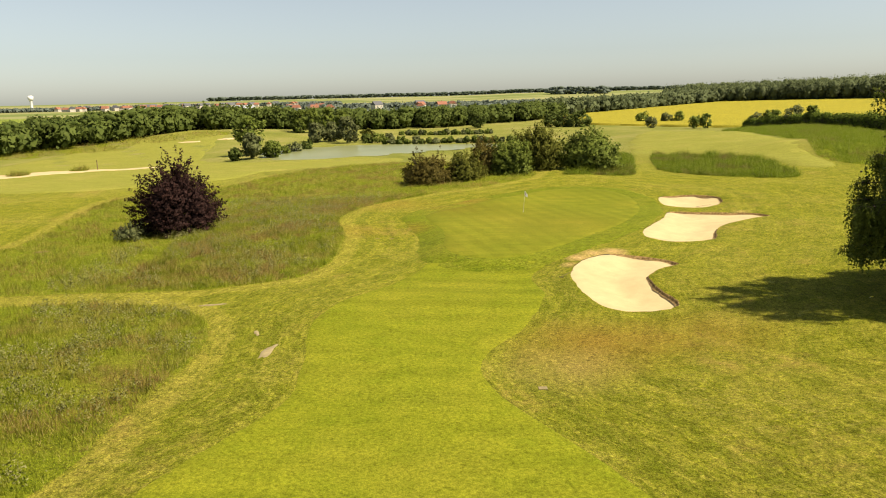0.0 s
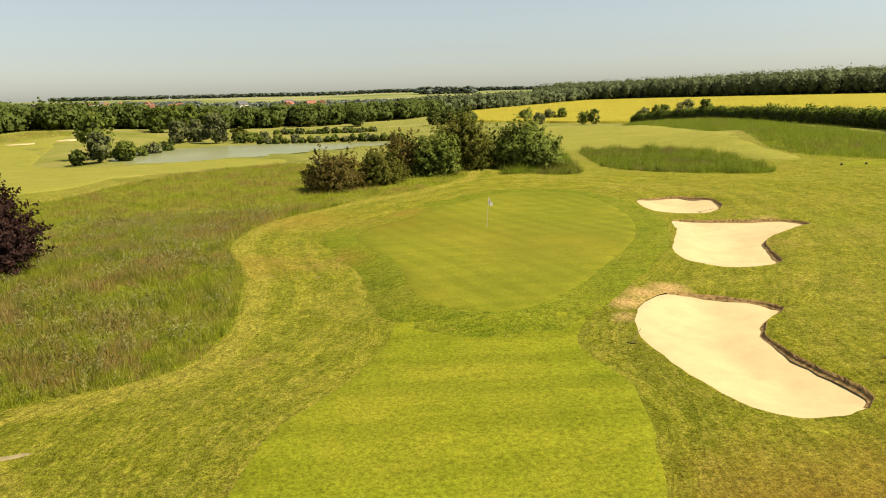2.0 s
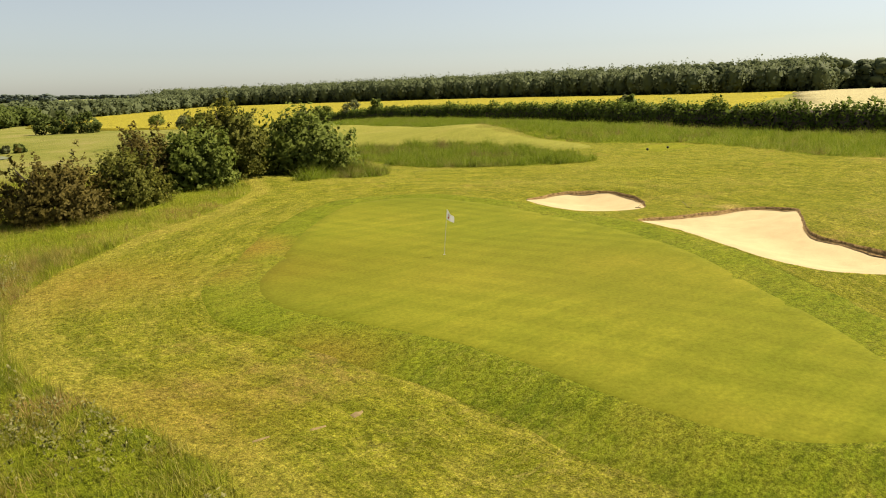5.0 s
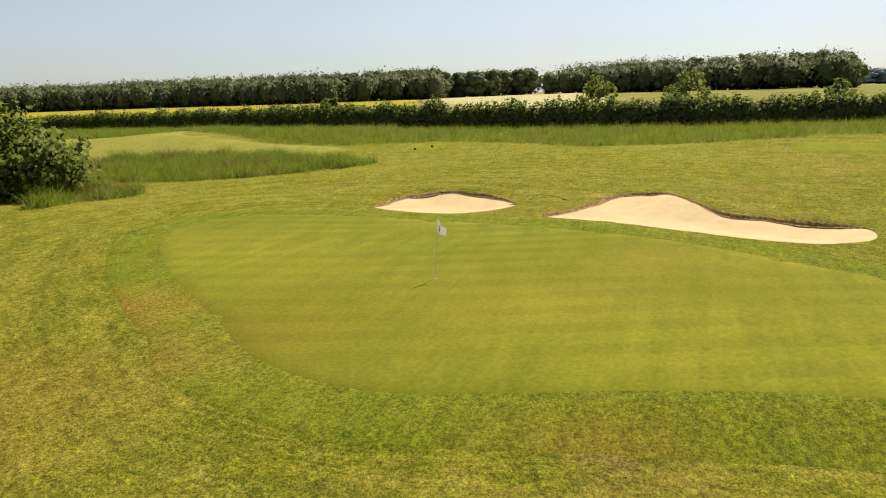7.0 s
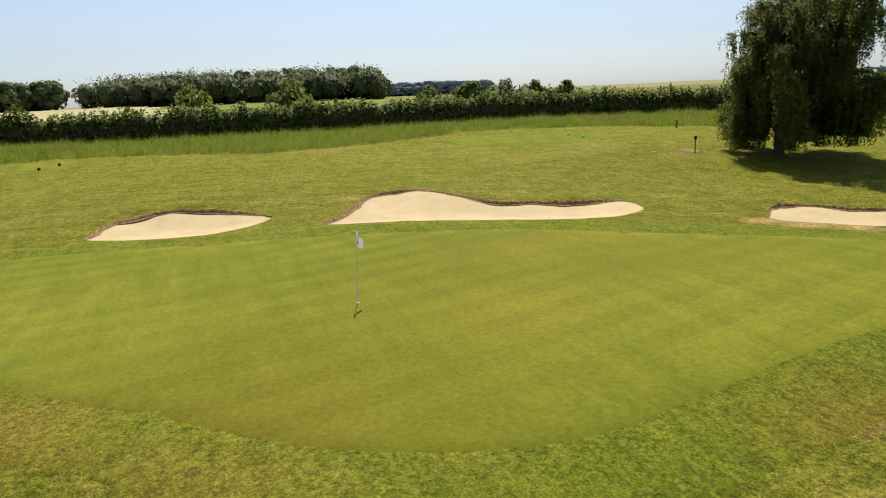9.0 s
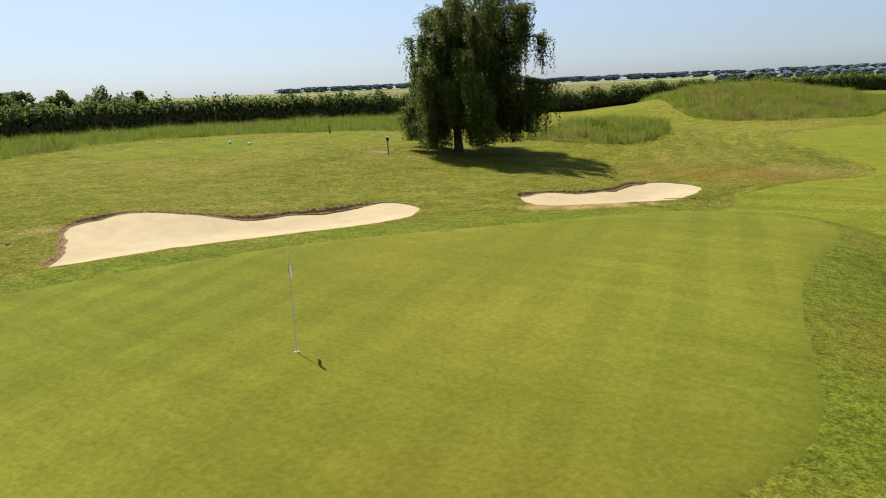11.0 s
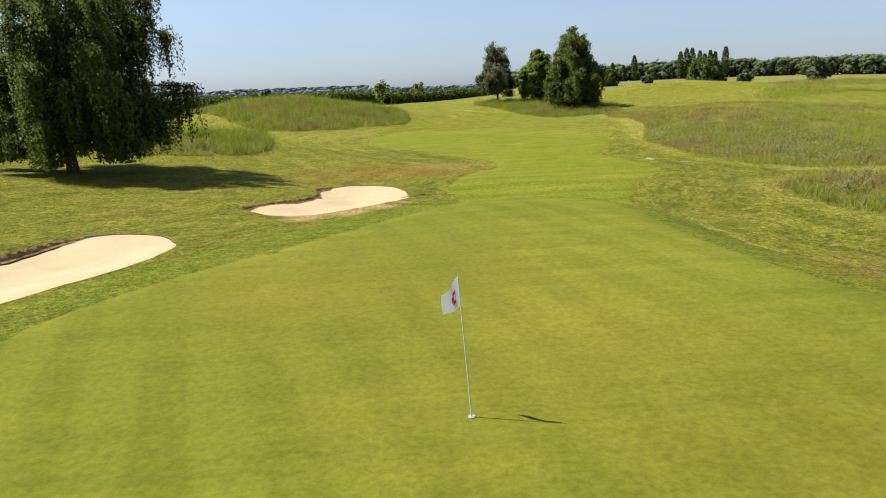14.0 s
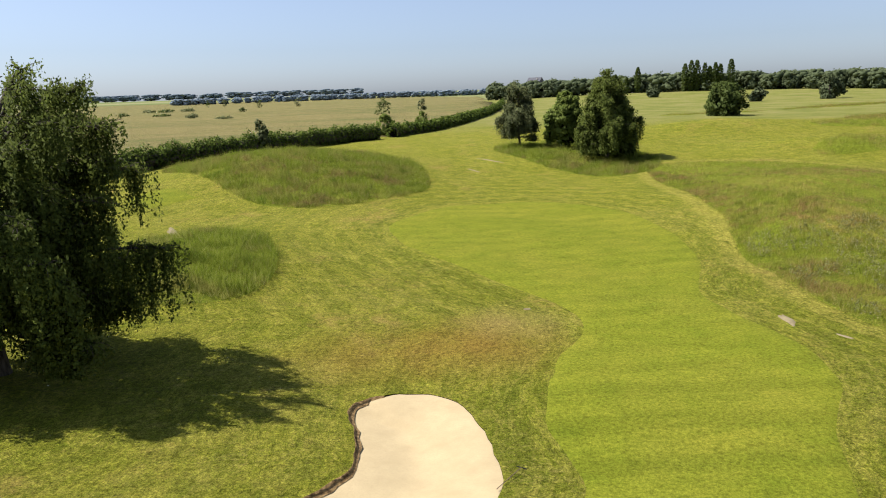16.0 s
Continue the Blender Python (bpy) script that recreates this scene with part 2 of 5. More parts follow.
def turf(name, dark, mid, dry, streak=(0.35, 3.0, 25.0), dryness=(0.5, 0.75), relief=0.05, stripes=None, hay=0.0, laps=0.0, soft=1.0, bands=False, blotch=0.0, spots=()):
    """Mown grass: patches, mowing streaks, dry areas, hay and fine grain."""

    def build(t, b):
        big = spread(t, 0.09, 6.0, rough=0.68)
        fine = spread(t, 7.0, 6.0, rough=0.8)
        along = spread(t, 1.0, 5.0, stretched(t, streak[0], streak[1], 1.0, streak[2]), rough=0.65)
        c = mixed(t, ramp(t, along, (0.36, 0.0), (0.64, 1.0)), dark, mid)
        c = mixed(t, ramp(t, spread(t, 0.55, 6.0, rough=0.72), (0.40, 0.0), (0.66, 0.75 * soft)), c, mid)
        if laps:
            # streaks that run round with the mower
            xyz = t.nodes.new("ShaderNodeSeparateXYZ")
            t.links.new(stretched(t, 0.3, 0.3, 1), xyz.inputs[0])
            vec = t.nodes.new("ShaderNodeCombineXYZ")
            m = t.nodes.new("ShaderNodeMath")
            m.operation = "MULTIPLY"
            m.inputs[1].default_value = 3.1
            sway = node(t, "ShaderNodeMath")
            sway.operation = "MULTIPLY_ADD"
            sway.inputs[1].default_value = 1.3
            t.links.new(spread(t, 0.5, 4.0, rough=0.7), sway.inputs[0])
            t.links.new(lap(t), sway.inputs[2])
            t.links.new(sway.outputs[0], m.inputs[0])
            t.links.new(m.outputs[0], vec.inputs[0])
            t.links.new(xyz.outputs[0], vec.inputs[1])
            t.links.new(xyz.outputs[1], vec.inputs[2])
            rows = spread(t, 1.0, 5.0, vec.outputs[0], rough=0.7)
            tight = t.nodes.new("ShaderNodeMapping")
            tight.inputs["Scale"].default_value = (3.2, 2.6, 2.6)
            t.links.new(vec.outputs[0], tight.inputs["Vector"])
            hairs = spread(t, 1.0, 6.0, tight.outputs[0], rough=0.75)
            scaled = node(t, "ShaderNodeMath")
            scaled.operation = "DIVIDE"
            scaled.inputs[1].default_value = 10.0
            t.links.new(sway.outputs[0], scaled.inputs[0])
            ring = ramp(t, scaled.outputs[0], (0.30, 0.0), (0.335, 0.45), (0.36, 0.45), (0.40, 0.0))
            near = ramp(t, scaled.outputs[0], (0.25, 1.0), (1.0, 0.5))
            c = mixed(t, ramp(t, scaled.outputs[0], (0.20, 0.85), (0.34, 0.0)), c, (0.135, 0.150, 0.011))
            c = mixed(t, ring, c, tuple(0.7 * v for v in dark))
            lanes = node(t, "ShaderNodeTexWave", Scale=0.314 / 2.3, Distortion=0.0)
            lane_at = t.nodes.new("ShaderNodeCombineXYZ")
            t.links.new(sway.outputs[0], lane_at.inputs[0])
            t.links.new(lane_at.outputs[0], lanes.inputs["Vector"])
            close = ramp(t, scaled_by(t, lap(t), 0.04), (0.36, 1.0), (0.8, 0.15))
            c = mixed(t, mixed(t, 1.0, ramp(t, lanes.outputs["Fac"], (0.3, 0.42), (0.5, 0.0)), close, "MULTIPLY"), c, tuple(0.85 * v for v in dark))
            c = mixed(t, mixed(t, 1.0, ramp(t, lanes.outputs["Fac"], (0.5, 0.0), (0.7, 0.42)), close, "MULTIPLY"), c, tuple(1.1 * v for v in mid))
            verge = scaled_by(t, lap(t, "verge"), 0.1)
            c = mixed(t, ramp(t, verge, (0.0, 0.0), (0.02, 0.75), (0.11, 0.7), (0.16, 0.0)), c, tuple(1.12 * v for v in dry))
            c = mixed(t, ramp(t, verge, (0.15, 0.0), (0.19, 0.5), (0.24, 0.5), (0.28, 0.0)), c, tuple(0.95 * v for v in dark))
            c = mixed(t, mixed(t, 1.0, ramp(t, rows, (0.36, 0.7 * laps), (0.50, 0.0)), near, "MULTIPLY"), c, tuple(0.72 * v for v in dark))
            c = mixed(t, mixed(t, 1.0, ramp(t, rows, (0.50, 0.0), (0.66, 0.8 * laps)), near, "MULTIPLY"), c, tuple(0.25 * p + 0.85 * q for p, q in zip(mid, dry)))
            c = mixed(t, ramp(t, hairs, (0.38, 0.85), (0.5, 0.0)), c, tuple(0.62 * v for v in dark))
            c = mixed(t, ramp(t, hairs, (0.52, 0.0), (0.68, 0.65)), c, tuple(1.15 * q for q in dry))
        c = mixed(t, ramp(t, big, (dryness[0], 0.0), (dryness[1], 0.85)), c, dry)
        if hay:
            mask = ramp(t, spread(t, 0.13, 4.0, rough=0.6, distort=0.4), (0.46, 0.0), (0.62, hay))
            wisps = ramp(t, spread(t, 1.0, 6.0, stretched(t, 1.6, 5.0, 1.0, 65), rough=0.8, distort=1.2), (0.50, 0.0), (0.66, 1.0))
            both = mixed(t, 1.0, mask, wisps, "MULTIPLY")
            c = mixed(t, both, c, (0.265, 0.220, 0.055))
            # a mat of cut grass, lighter and darker
            mat = spread(t, 0.8, 8.0, rough=0.82, distort=0.6)
            c = mixed(t, ramp(t, mat, (0.36, 0.6 * hay), (0.5, 0.0)), c, tuple(0.7 * v for v in dark))
            c = mixed(t, ramp(t, mat, (0.5, 0.0), (0.66, 0.6 * hay)), c, tuple(1.12 * v for v in dry))
        if blotch:
            c = mixed(t, ramp(t, spread(t, 0.075, 5.0, rough=0.6, distort=0.8), (0.40, blotch), (0.56, 0.0)), c, tuple(0.86 * v for v in dark))
        if bands:
            place = t.nodes.new("ShaderNodeSeparateXYZ")
            t.links.new(stretched(t, 0.01, 0.01, 0.01), place.inputs[0])
            zone = ramp(t, place.outputs[1], (0.355, 0.0), (0.375, 0.24), (0.475, 0.24), (0.49, 0.0))
            rows = node(t, "ShaderNodeTexWave", Scale=0.11, Distortion=1.5, Detail=2.0)
            t.links.new(stretched(t, 1, 1, 1, 96), rows.inputs["Vector"])
            c = mixed(t, mixed(t, 1.0, zone, ramp(t, rows.outputs["Fac"], (0.55, 0.0), (0.8, 1.0)), "MULTIPLY"), c, tuple(0.72 * v for v in dark))
        clump = spread(t, 1.9, 6.0, rough=0.78, distort=0.3)
        c = mixed(t, ramp(t, clump, (0.34, 0.55 * soft), (0.5, 0.0)), c, tuple(0.75 * v for v in dark))
        for width, turn, amount, waver in stripes or ():
            w = node(t, "ShaderNodeTexWave", Scale=0.314 / (2 * width), Distortion=waver, Detail=2.0)
            t.links.new(stretched(t, 1, 1, 1, turn), w.inputs["Vector"])
            keep = ramp(t, spread(t, 0.13, 3.0), (0.40, 0.1), (0.58, 1.0))
            band = mixed(t, 1.0, ramp(t, w.outputs["Fac"], (0.35, 0.0), (0.65, amount)), keep, "MULTIPLY")
            c = mixed(t, band, c, tuple(1.45 * v for v in mid))
            band = mixed(t, 1.0, ramp(t, w.outputs["Fac"], (0.25, amount), (0.45, 0.0)), keep, "MULTIPLY")
            c = mixed(t, band, c, tuple(0.75 * v for v in dark))
        for x, y, inner, outer, tone, amount in spots:
            c = mixed(t, scaled_by(t, spot(t, x, y, inner, outer), amount), c, tone)
        if hay > 0.6:
            # worn brownish areas
            worn = mixed(t, 1.0, ramp(t, spread(t, 0.11, 7.0, rough=0.72), (0.55, 0.0), (0.66, 0.6)), ramp(t, spread(t, 1.6, 5.0, rough=0.7), (0.38, 0.1), (0.58, 1.0)), "MULTIPLY")
            c = mixed(t, worn, c, (0.270, 0.180, 0.050))
        if hay > 0.6:
            c = mixed(t, 1.0, c, ramp(t, spread(t, 4.2, 4.0, rough=0.7), (0.36, 0.76), (0.5, 1.0), (0.64, 1.18)), "MULTIPLY")
        c = mixed(t, 1.0, c, ramp(t, fine, (0.34, 1 - 0.5 * soft), (0.5, 1.0), (0.66, 1 + 0.5 * soft)), "MULTIPLY")
        if relief > 0.03:
            # single tufts
            deep = min(1.0, 10 * relief)
            c = mixed(t, 1.0, c, ramp(t, spread(t, 19.0, 3.0, rough=0.7), (0.34, 1 - 0.5 * deep), (0.48, 0.98), (0.66, 1 + 0.5 * deep)), "MULTIPLY")
        if laps:
            # farther off, a patchwork of other fields
            cells = node(t, "ShaderNodeTexVoronoi", Scale=1.0)
            t.links.new(stretched(t, 0.0022, 0.0045, 0.0, 12), cells.inputs["Vector"])
            crops = ramp(t, cells.outputs["Color"], (0.0, (0.10, 0.135, 0.035)), (0.4, (0.17, 0.185, 0.060)), (0.65, (0.25, 0.235, 0.105)), (1.0, (0.13, 0.165, 0.050)))
            length = t.nodes.new("ShaderNodeVectorMath")
            length.operation = "LENGTH"
            t.links.new(stretched(t, 0.001, 0.001, 0.0), length.inputs[0])
            # coarser, paler rough grass out on the course
            coarse = ramp(t, spread(t, 0.06, 7.0, rough=0.72), (0.36, (0.115, 0.132, 0.026)), (0.5, (0.178, 0.180, 0.044)), (0.64, (0.225, 0.200, 0.070)))
            c = mixed(t, ramp(t, length.outputs["Value"], (0.095, 0.0), (0.16, 0.85)), c, coarse)
            c = mixed(t, ramp(t, length.outputs["Value"], (0.52, 0.0), (0.56, 1.0)), c, crops)
        t.links.new(c, b.inputs["Base Color"])
        bump(t, b, fine, 0.8, relief)

    made = material(name, build, 1.0)
    made.node_tree.nodes["Principled BSDF"].inputs["Specular IOR Level"].default_value = 0.06
    return made


SCORCHED = (0.235, 0.128, 0.026)
SANDY = (0.470, 0.310, 0.125)
SEMI = turf("semi_rough_turf", (0.122, 0.142, 0.009), (0.204, 0.202, 0.016), (0.258, 0.222, 0.038), dryness=(0.50, 0.86), relief=0.2, hay=0.9, laps=1.0,
            spots=[(12.4, 50.3, 0.2, 1.3, SANDY, 0.9), (10.9, 49.6, 0.2, 1.3, SANDY, 0.9), (9.5, 48.4, 0.2, 1.1, SANDY, 0.9), (8.6, 46.8, 0.1, 0.8, SANDY, 0.7), (27.9, 65.0, 0.1, 1.2, SANDY, 0.5),
                   (7.4, 32.2, 0.6, 5.0, SCORCHED, 0.62), (5.5, 29.0, 0.3, 3.5, (0.27, 0.20, 0.06), 0.6), (13.0, 33.0, 0.5, 4.5, SCORCHED, 0.4), (-5.2, 76.0, 0.5, 6.0, SCORCHED, 0.4), (-7.5, 61.0, 0.5, 4.0, SCORCHED, 0.3)])
FAIR = turf("fairway_turf", (0.110, 0.132, 0.008), (0.158, 0.167, 0.012), (0.208, 0.190, 0.020), streak=(0.5, 0.9, 0), dryness=(0.44, 0.78), relief=0.04, stripes=[(1.3, 94, 0.12, 2.2)], soft=0.9, bands=True)
FRINGE = turf("fringe_turf", (0.072, 0.098, 0.006), (0.134, 0.152, 0.011), (0.194, 0.162, 0.023), streak=(0.22, 3.2, -58), dryness=(0.48, 0.84), relief=0.08, hay=0.45, soft=1.1,
              spots=[(2.0, 77.5, 0.5, 4.0, SCORCHED, 0.5), (-3.0, 62.0, 0.5, 3.0, SCORCHED, 0.35), (-1.0, 73.5, 0.3, 3.0, SCORCHED, 0.3)])
PUTT = turf("putting_turf", (0.112, 0.127, 0.010), (0.162, 0.165, 0.015), (0.200, 0.172, 0.020), streak=(0.14, 1.3, 84), dryness=(0.44, 0.74), relief=0.006,
            stripes=[(0.85, -15.7, 0.13, 0.9), (1.1, 74, 0.04, 1.5)], soft=0.42, blotch=0.62, spots=[(8.5, 62, 3.0, 11.0, (0.142, 0.126, 0.014), 0.25), (3.0, 71.5, 1.0, 8.5, (0.122, 0.104, 0.010), 0.28), (0.4, 72.6, 0.3, 4.2, (0.136, 0.094, 0.012), 0.36)])
PALE = turf("pale_fairway_turf", (0.158, 0.163, 0.026), (0.204, 0.200, 0.038), (0.245, 0.214, 0.052), streak=(0.2, 0.8, 60), relief=0.03, soft=0.8)


def sand_build(t, b):
    c = ramp(t, spread(t, 0.9, 6.0), (0.3, (0.40, 0.31, 0.162)), (0.62, (0.465, 0.365, 0.195)))
    c = mixed(t, ramp(t, spread(t, 14, 3.0), (0.35, 0.25), (0.55, 0.0)), c, (0.36, 0.275, 0.15))
    t.links.new(c, b.inputs["Base Color"])
    bump(t, b, spread(t, 1.0, 6.0, stretched(t, 3.0, 9.0, 3.0, 30)), 0.35, 0.05)


def soil_build(t, b):
    c = ramp(t, spread(t, 6.0, 6.0), (0.33, (0.095, 0.056, 0.020)), (0.64, (0.36, 0.235, 0.095)))
    t.links.new(c, b.inputs["Base Color"])
    bump(t, b, spread(t, 9.0, 6.0), 1.0, 0.08)


SAND = material("bunker_sand", sand_build, 0.95)
SOIL = material("lip_soil", soil_build, 0.95)


def leaf_material(name, low, high, back=0.42, patch=0.5):
    def build(t, b):
        g = t.nodes.new("ShaderNodeNewGeometry")
        c = ramp(t, g.outputs["Random Per Island"], (0.0, low), (1.0, high))
        c = mixed(t, ramp(t, spread(t, patch, 3.0), (0.35, 0.55), (0.65, 0.0)), c, tuple(0.6 * (a + 0.2 * h) for a, h in zip(low, high)))
        t.links.new(c, b.inputs["Base Color"])
        b.inputs["Roughness"].default_value = 0.6
        b.inputs["Specular IOR Level"].default_value = 0.05
        tr = t.nodes.new("ShaderNodeBsdfTranslucent")
        t.links.new(c, tr.inputs["Color"])
        m = t.nodes.new("ShaderNodeMixShader")
        m.inputs[0].default_value = back
        t.links.new(b.outputs[0], m.inputs[1])
        t.links.new(tr.outputs[0], m.inputs[2])
        t.links.new(m.outputs[0], t.nodes["Material Output"].inputs[0])

    return material(name, build)


def bark_build(t, b):
    c = ramp(t, spread(t, 1.0, 6.0, stretched(t, 12, 12, 2)), (0.35, (0.03, 0.022, 0.016)), (0.7, (0.13, 0.105, 0.08)))
    t.links.new(c, b.inputs["Base Color"])
    bump(t, b, spread(t, 1.0, 6.0, stretched(t, 20, 20, 3)), 0.9, 0.03)


BARK = material("bark", bark_build)
WILLOW_LEAF = leaf_material("weeping_leaves", (0.085, 0.115, 0.020), (0.215, 0.250, 0.052), 0.5)
BEECH_LEAF = leaf_material("copper_leaves", (0.028, 0.016, 0.014), (0.078, 0.038, 0.032))
DARK_LEAF = leaf_material("hawthorn_leaves", (0.092, 0.106, 0.018), (0.215, 0.212, 0.042))
RUST_LEAF = leaf_material("rusty_leaves", (0.092, 0.076, 0.018), (0.190, 0.152, 0.040))
BRIGHT_LEAF = leaf_material("cherry_leaves", (0.10, 0.138, 0.022), (0.24, 0.285, 0.062), 0.45)
GREY_LEAF = leaf_material("grey_green_leaves", (0.11, 0.128, 0.05), (0.215, 0.232, 0.095))
HEDGE_LEAF = leaf_material("hedge_leaves", (0.060, 0.095, 0.014), (0.20, 0.255, 0.045))
WOOD_LEAF = leaf_material("wood_leaves", (0.078, 0.108, 0.024), (0.128, 0.158, 0.037), 0.35, 0.03)
# distance haze painted into the leaf colour: paler and greyer than WOOD_LEAF
FAR_HAZE_LEAF = leaf_material("far_leaves_haze_tint", (0.150, 0.185, 0.150), (0.190, 0.225, 0.180), 0.35, 0.02)

# WOOD_LEAF lightened and greyed: haze mixed into the colour of mid-distance trees
MID_HAZE_LEAF = leaf_material("wood_leaves_haze_tint", (0.105, 0.130, 0.060), (0.155, 0.182, 0.080), 0.35, 0.03)
# pale blue of hazy air, put straight into the leaf colour
HAZE_TINT_LEAF = leaf_material("leaves_tinted_as_haze", (0.27, 0.33, 0.36), (0.31, 0.37, 0.40), 0.35, 0.01)


def blades(name, straw_from, brown_from, lighter, tone):
    """Long uncut grass: fresh blades, straw and patches of brown seed heads."""

    def build(t, b):
        g = t.nodes.new("ShaderNodeNewGeometry")
        own = g.outputs["Random Per Island"]
        fresh = ramp(t, own, (0.0, (0.175, 0.235, 0.014)), (0.6, (0.335, 0.375, 0.032)), (0.9, (0.44, 0.44, 0.070)), (1.0, (0.54, 0.49, 0.16)))
        straw = ramp(t, own, (0.0, (0.260, 0.225, 0.036)), (0.6, (0.430, 0.355, 0.085)), (1.0, (0.55, 0.46, 0.170)))
        brown = ramp(t, own, (0.0, (0.230, 0.135, 0.045)), (0.6, (0.380, 0.235, 0.085)), (1.0, (0.50, 0.36, 0.17)))
        c = mixed(t, ramp(t, spread(t, 0.22, 6.0, rough=0.72), (straw_from, 0.0), (straw_from + 0.08, lighter)), fresh, straw)
        c = mixed(t, ramp(t, spread(t, 0.13, 7.0, rough=0.75, distort=0.5), (brown_from, 0.0), (brown_from + 0.07, 0.85)), c, brown)
        c = mixed(t, 1.0, c, tone, "MULTIPLY")
        c = mixed(t, ramp(t, spread(t, 0.8, 5.0, rough=0.7), (0.39, 0.7), (0.48, 0.0)), c, (0.085, 0.135, 0.010))
        t.links.new(c, b.inputs["Base Color"])
        tr = t.nodes.new("ShaderNodeBsdfTranslucent")
        t.links.new(c, tr.inputs["Color"])
        m = t.nodes.new("ShaderNodeMixShader")
        m.inputs[0].default_value = 0.5
        t.links.new(b.outputs[0], m.inputs[1])
        t.links.new(tr.outputs[0], m.inputs[2])
        t.links.new(m.outputs[0], t.nodes["Material Output"].inputs[0])

    return material(name, build)


TALL = blades("meadow_grass_blades", 0.47, 0.50, 0.85, (0.92, 0.92, 0.92))
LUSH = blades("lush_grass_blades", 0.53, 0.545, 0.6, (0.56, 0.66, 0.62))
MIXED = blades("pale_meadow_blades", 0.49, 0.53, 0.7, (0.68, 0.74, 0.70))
TALL_BED = turf("tall_grass_bed", (0.095, 0.125, 0.007), (0.170, 0.190, 0.014), (0.225, 0.185, 0.034), relief=0.2)


def plain(name, colour, rough=0.5, metal=0.0, vary=0.25, scale=8.0):
    def build(t, b):
        c = mixed(t, ramp(t, spread(t, scale, 4.0), (0.3, 0.0), (0.7, 1.0)), tuple((1 - vary) * v for v in colour), colour)
        t.links.new(c, b.inputs["Base Color"])
        b.inputs["Metallic"].default_value = metal

    return material(name, build, rough)


# ---- the ground, one sheet with the bunkers cut through ----
def graded(lo, hi, step, end_lo, end_hi, rate=1.11):
    core = list(np.arange(lo, hi + step / 2, step))
    s, v, up = step, core[-1], []
    while v < end_hi:
        s *= rate
        v += s
        up.append(v)
    s, v, down = step, core[0], []
    while v > end_lo:
        s *= rate
        v -= s
        down.append(v)
    return np.array(down[::-1] + core + up)


def high_side(poly):
    """How far each point of a bunker's outline lies on its eroded high side, 0 to about 1."""
    t = np.roll(poly, -1, 0) - np.roll(poly, 1, 0)
    turn = 1 if (poly[:, 0] * np.roll(poly[:, 1], -1) - np.roll(poly[:, 0], -1) * poly[:, 1]).sum() > 0 else -1
    long = np.linalg.norm(t, axis=1)
    high = ease(-0.1, 0.75, turn * t[:, 1] / long - 0.25 * turn * t[:, 0] / long)
    for _ in range(6):
        high = 0.5 * high + 0.25 * np.roll(high, 1) + 0.25 * np.roll(high, -1)
    return high * np.array([np.clip(0.85 + 0.6 * noise.noise(Vector((p[0] * 0.45, p[1] * 0.45, 2))), 0.4, 1.15) for p in poly])


BUNKERS = [BUNKER_A, BUNKER_B, BUNKER_C]
gx, gy = graded(-45, 75, 0.75, -4600, 4600), graded(-30, 129, 0.75, -4600, 4600)
X, Y = np.meshgrid(gx, gy)
nx, ny = len(gx), len(gy)
gv = np.stack([X.ravel(), Y.ravel()], 1)
ix, iy = np.meshgrid(np.arange(nx - 1), np.arange(ny - 1))
ix, iy = ix.ravel(), iy.ravel()
R0, R1, Q0, Q1 = 5.25, 33.0, 33.0, 82.5
cut = (gx[ix] > R0 - 0.01) & (gx[ix] < R1 - 0.01) & (gy[iy] > Q0 - 0.01) & (gy[iy] < Q1 - 0.01)
ix, iy = ix[~cut], iy[~cut]
a = iy * nx + ix
quads = np.stack([a, a + 1, a + 1 + nx, a + nx], 1)
tris = np.concatenate([quads[:, [0, 1, 2]], quads[:, [0, 2, 3]]])
bunker_edges = [bent(p, 0.12, 0.7, i) for i, p in enumerate(BUNKERS)]
sel = (gv[:, 0] > R0 - 0.01) & (gv[:, 0] < R1 + 0.01) & (gv[:, 1] > Q0 - 0.01) & (gv[:, 1] < Q1 + 0.01)
far_enough = np.ones(len(gv), bool)
for p in bunker_edges:
    far_enough[sel] &= edge_distance(p, gv[sel, 0], gv[sel, 1]) < -0.3
pts, cons = [Vector(p) for p in gv[sel & far_enough]], []
for p in bunker_edges:
    n0 = len(pts)
    pts += [Vector(q) for q in p]
    cons += [(n0 + i, n0 + (i + 1) % len(p)) for i in range(len(p))]
vs, _, fs, *_ = mathutils.geometry.delaunay_2d_cdt(pts, cons, [], 0, 1e-4)
pv = np.array([(q.x, q.y) for q in vs])
pf = np.array([t for t in fs if len(t) == 3])
mid = pv[pf].mean(1)
pf = pf[~np.any([inside(p, mid[:, 0], mid[:, 1]) for p in bunker_edges], 0)]
A, B, C = pv[pf[:, 0]], pv[pf[:, 1]], pv[pf[:, 2]]
flip = ((B - A)[:, 0] * (C - A)[:, 1] - (B - A)[:, 1] * (C - A)[:, 0]) < 0
pf[flip] = pf[flip][:, ::-1]
flat, faces = joined([(gv, tris), (pv, pf)])
level = ground_z(flat[:, 0], flat[:, 1])
for p in bunker_edges:
    for (x0, y0), h in zip(p, high_side(p)):
        level[np.hypot(flat[:, 0] - x0, flat[:, 1] - y0) < 0.002] -= 0.10 * h
ground = new("ground", mesh_np("ground", np.c_[flat, level], faces))
bm = bmesh.new()
bm.from_mesh(ground.data)
bmesh.ops.remove_doubles(bm, verts=bm.verts, dist=0.001)
bmesh.ops.delete(bm, geom=[v for v in bm.verts if not v.link_faces], context="VERTS")
bm.to_mesh(ground.data)
bm.free()
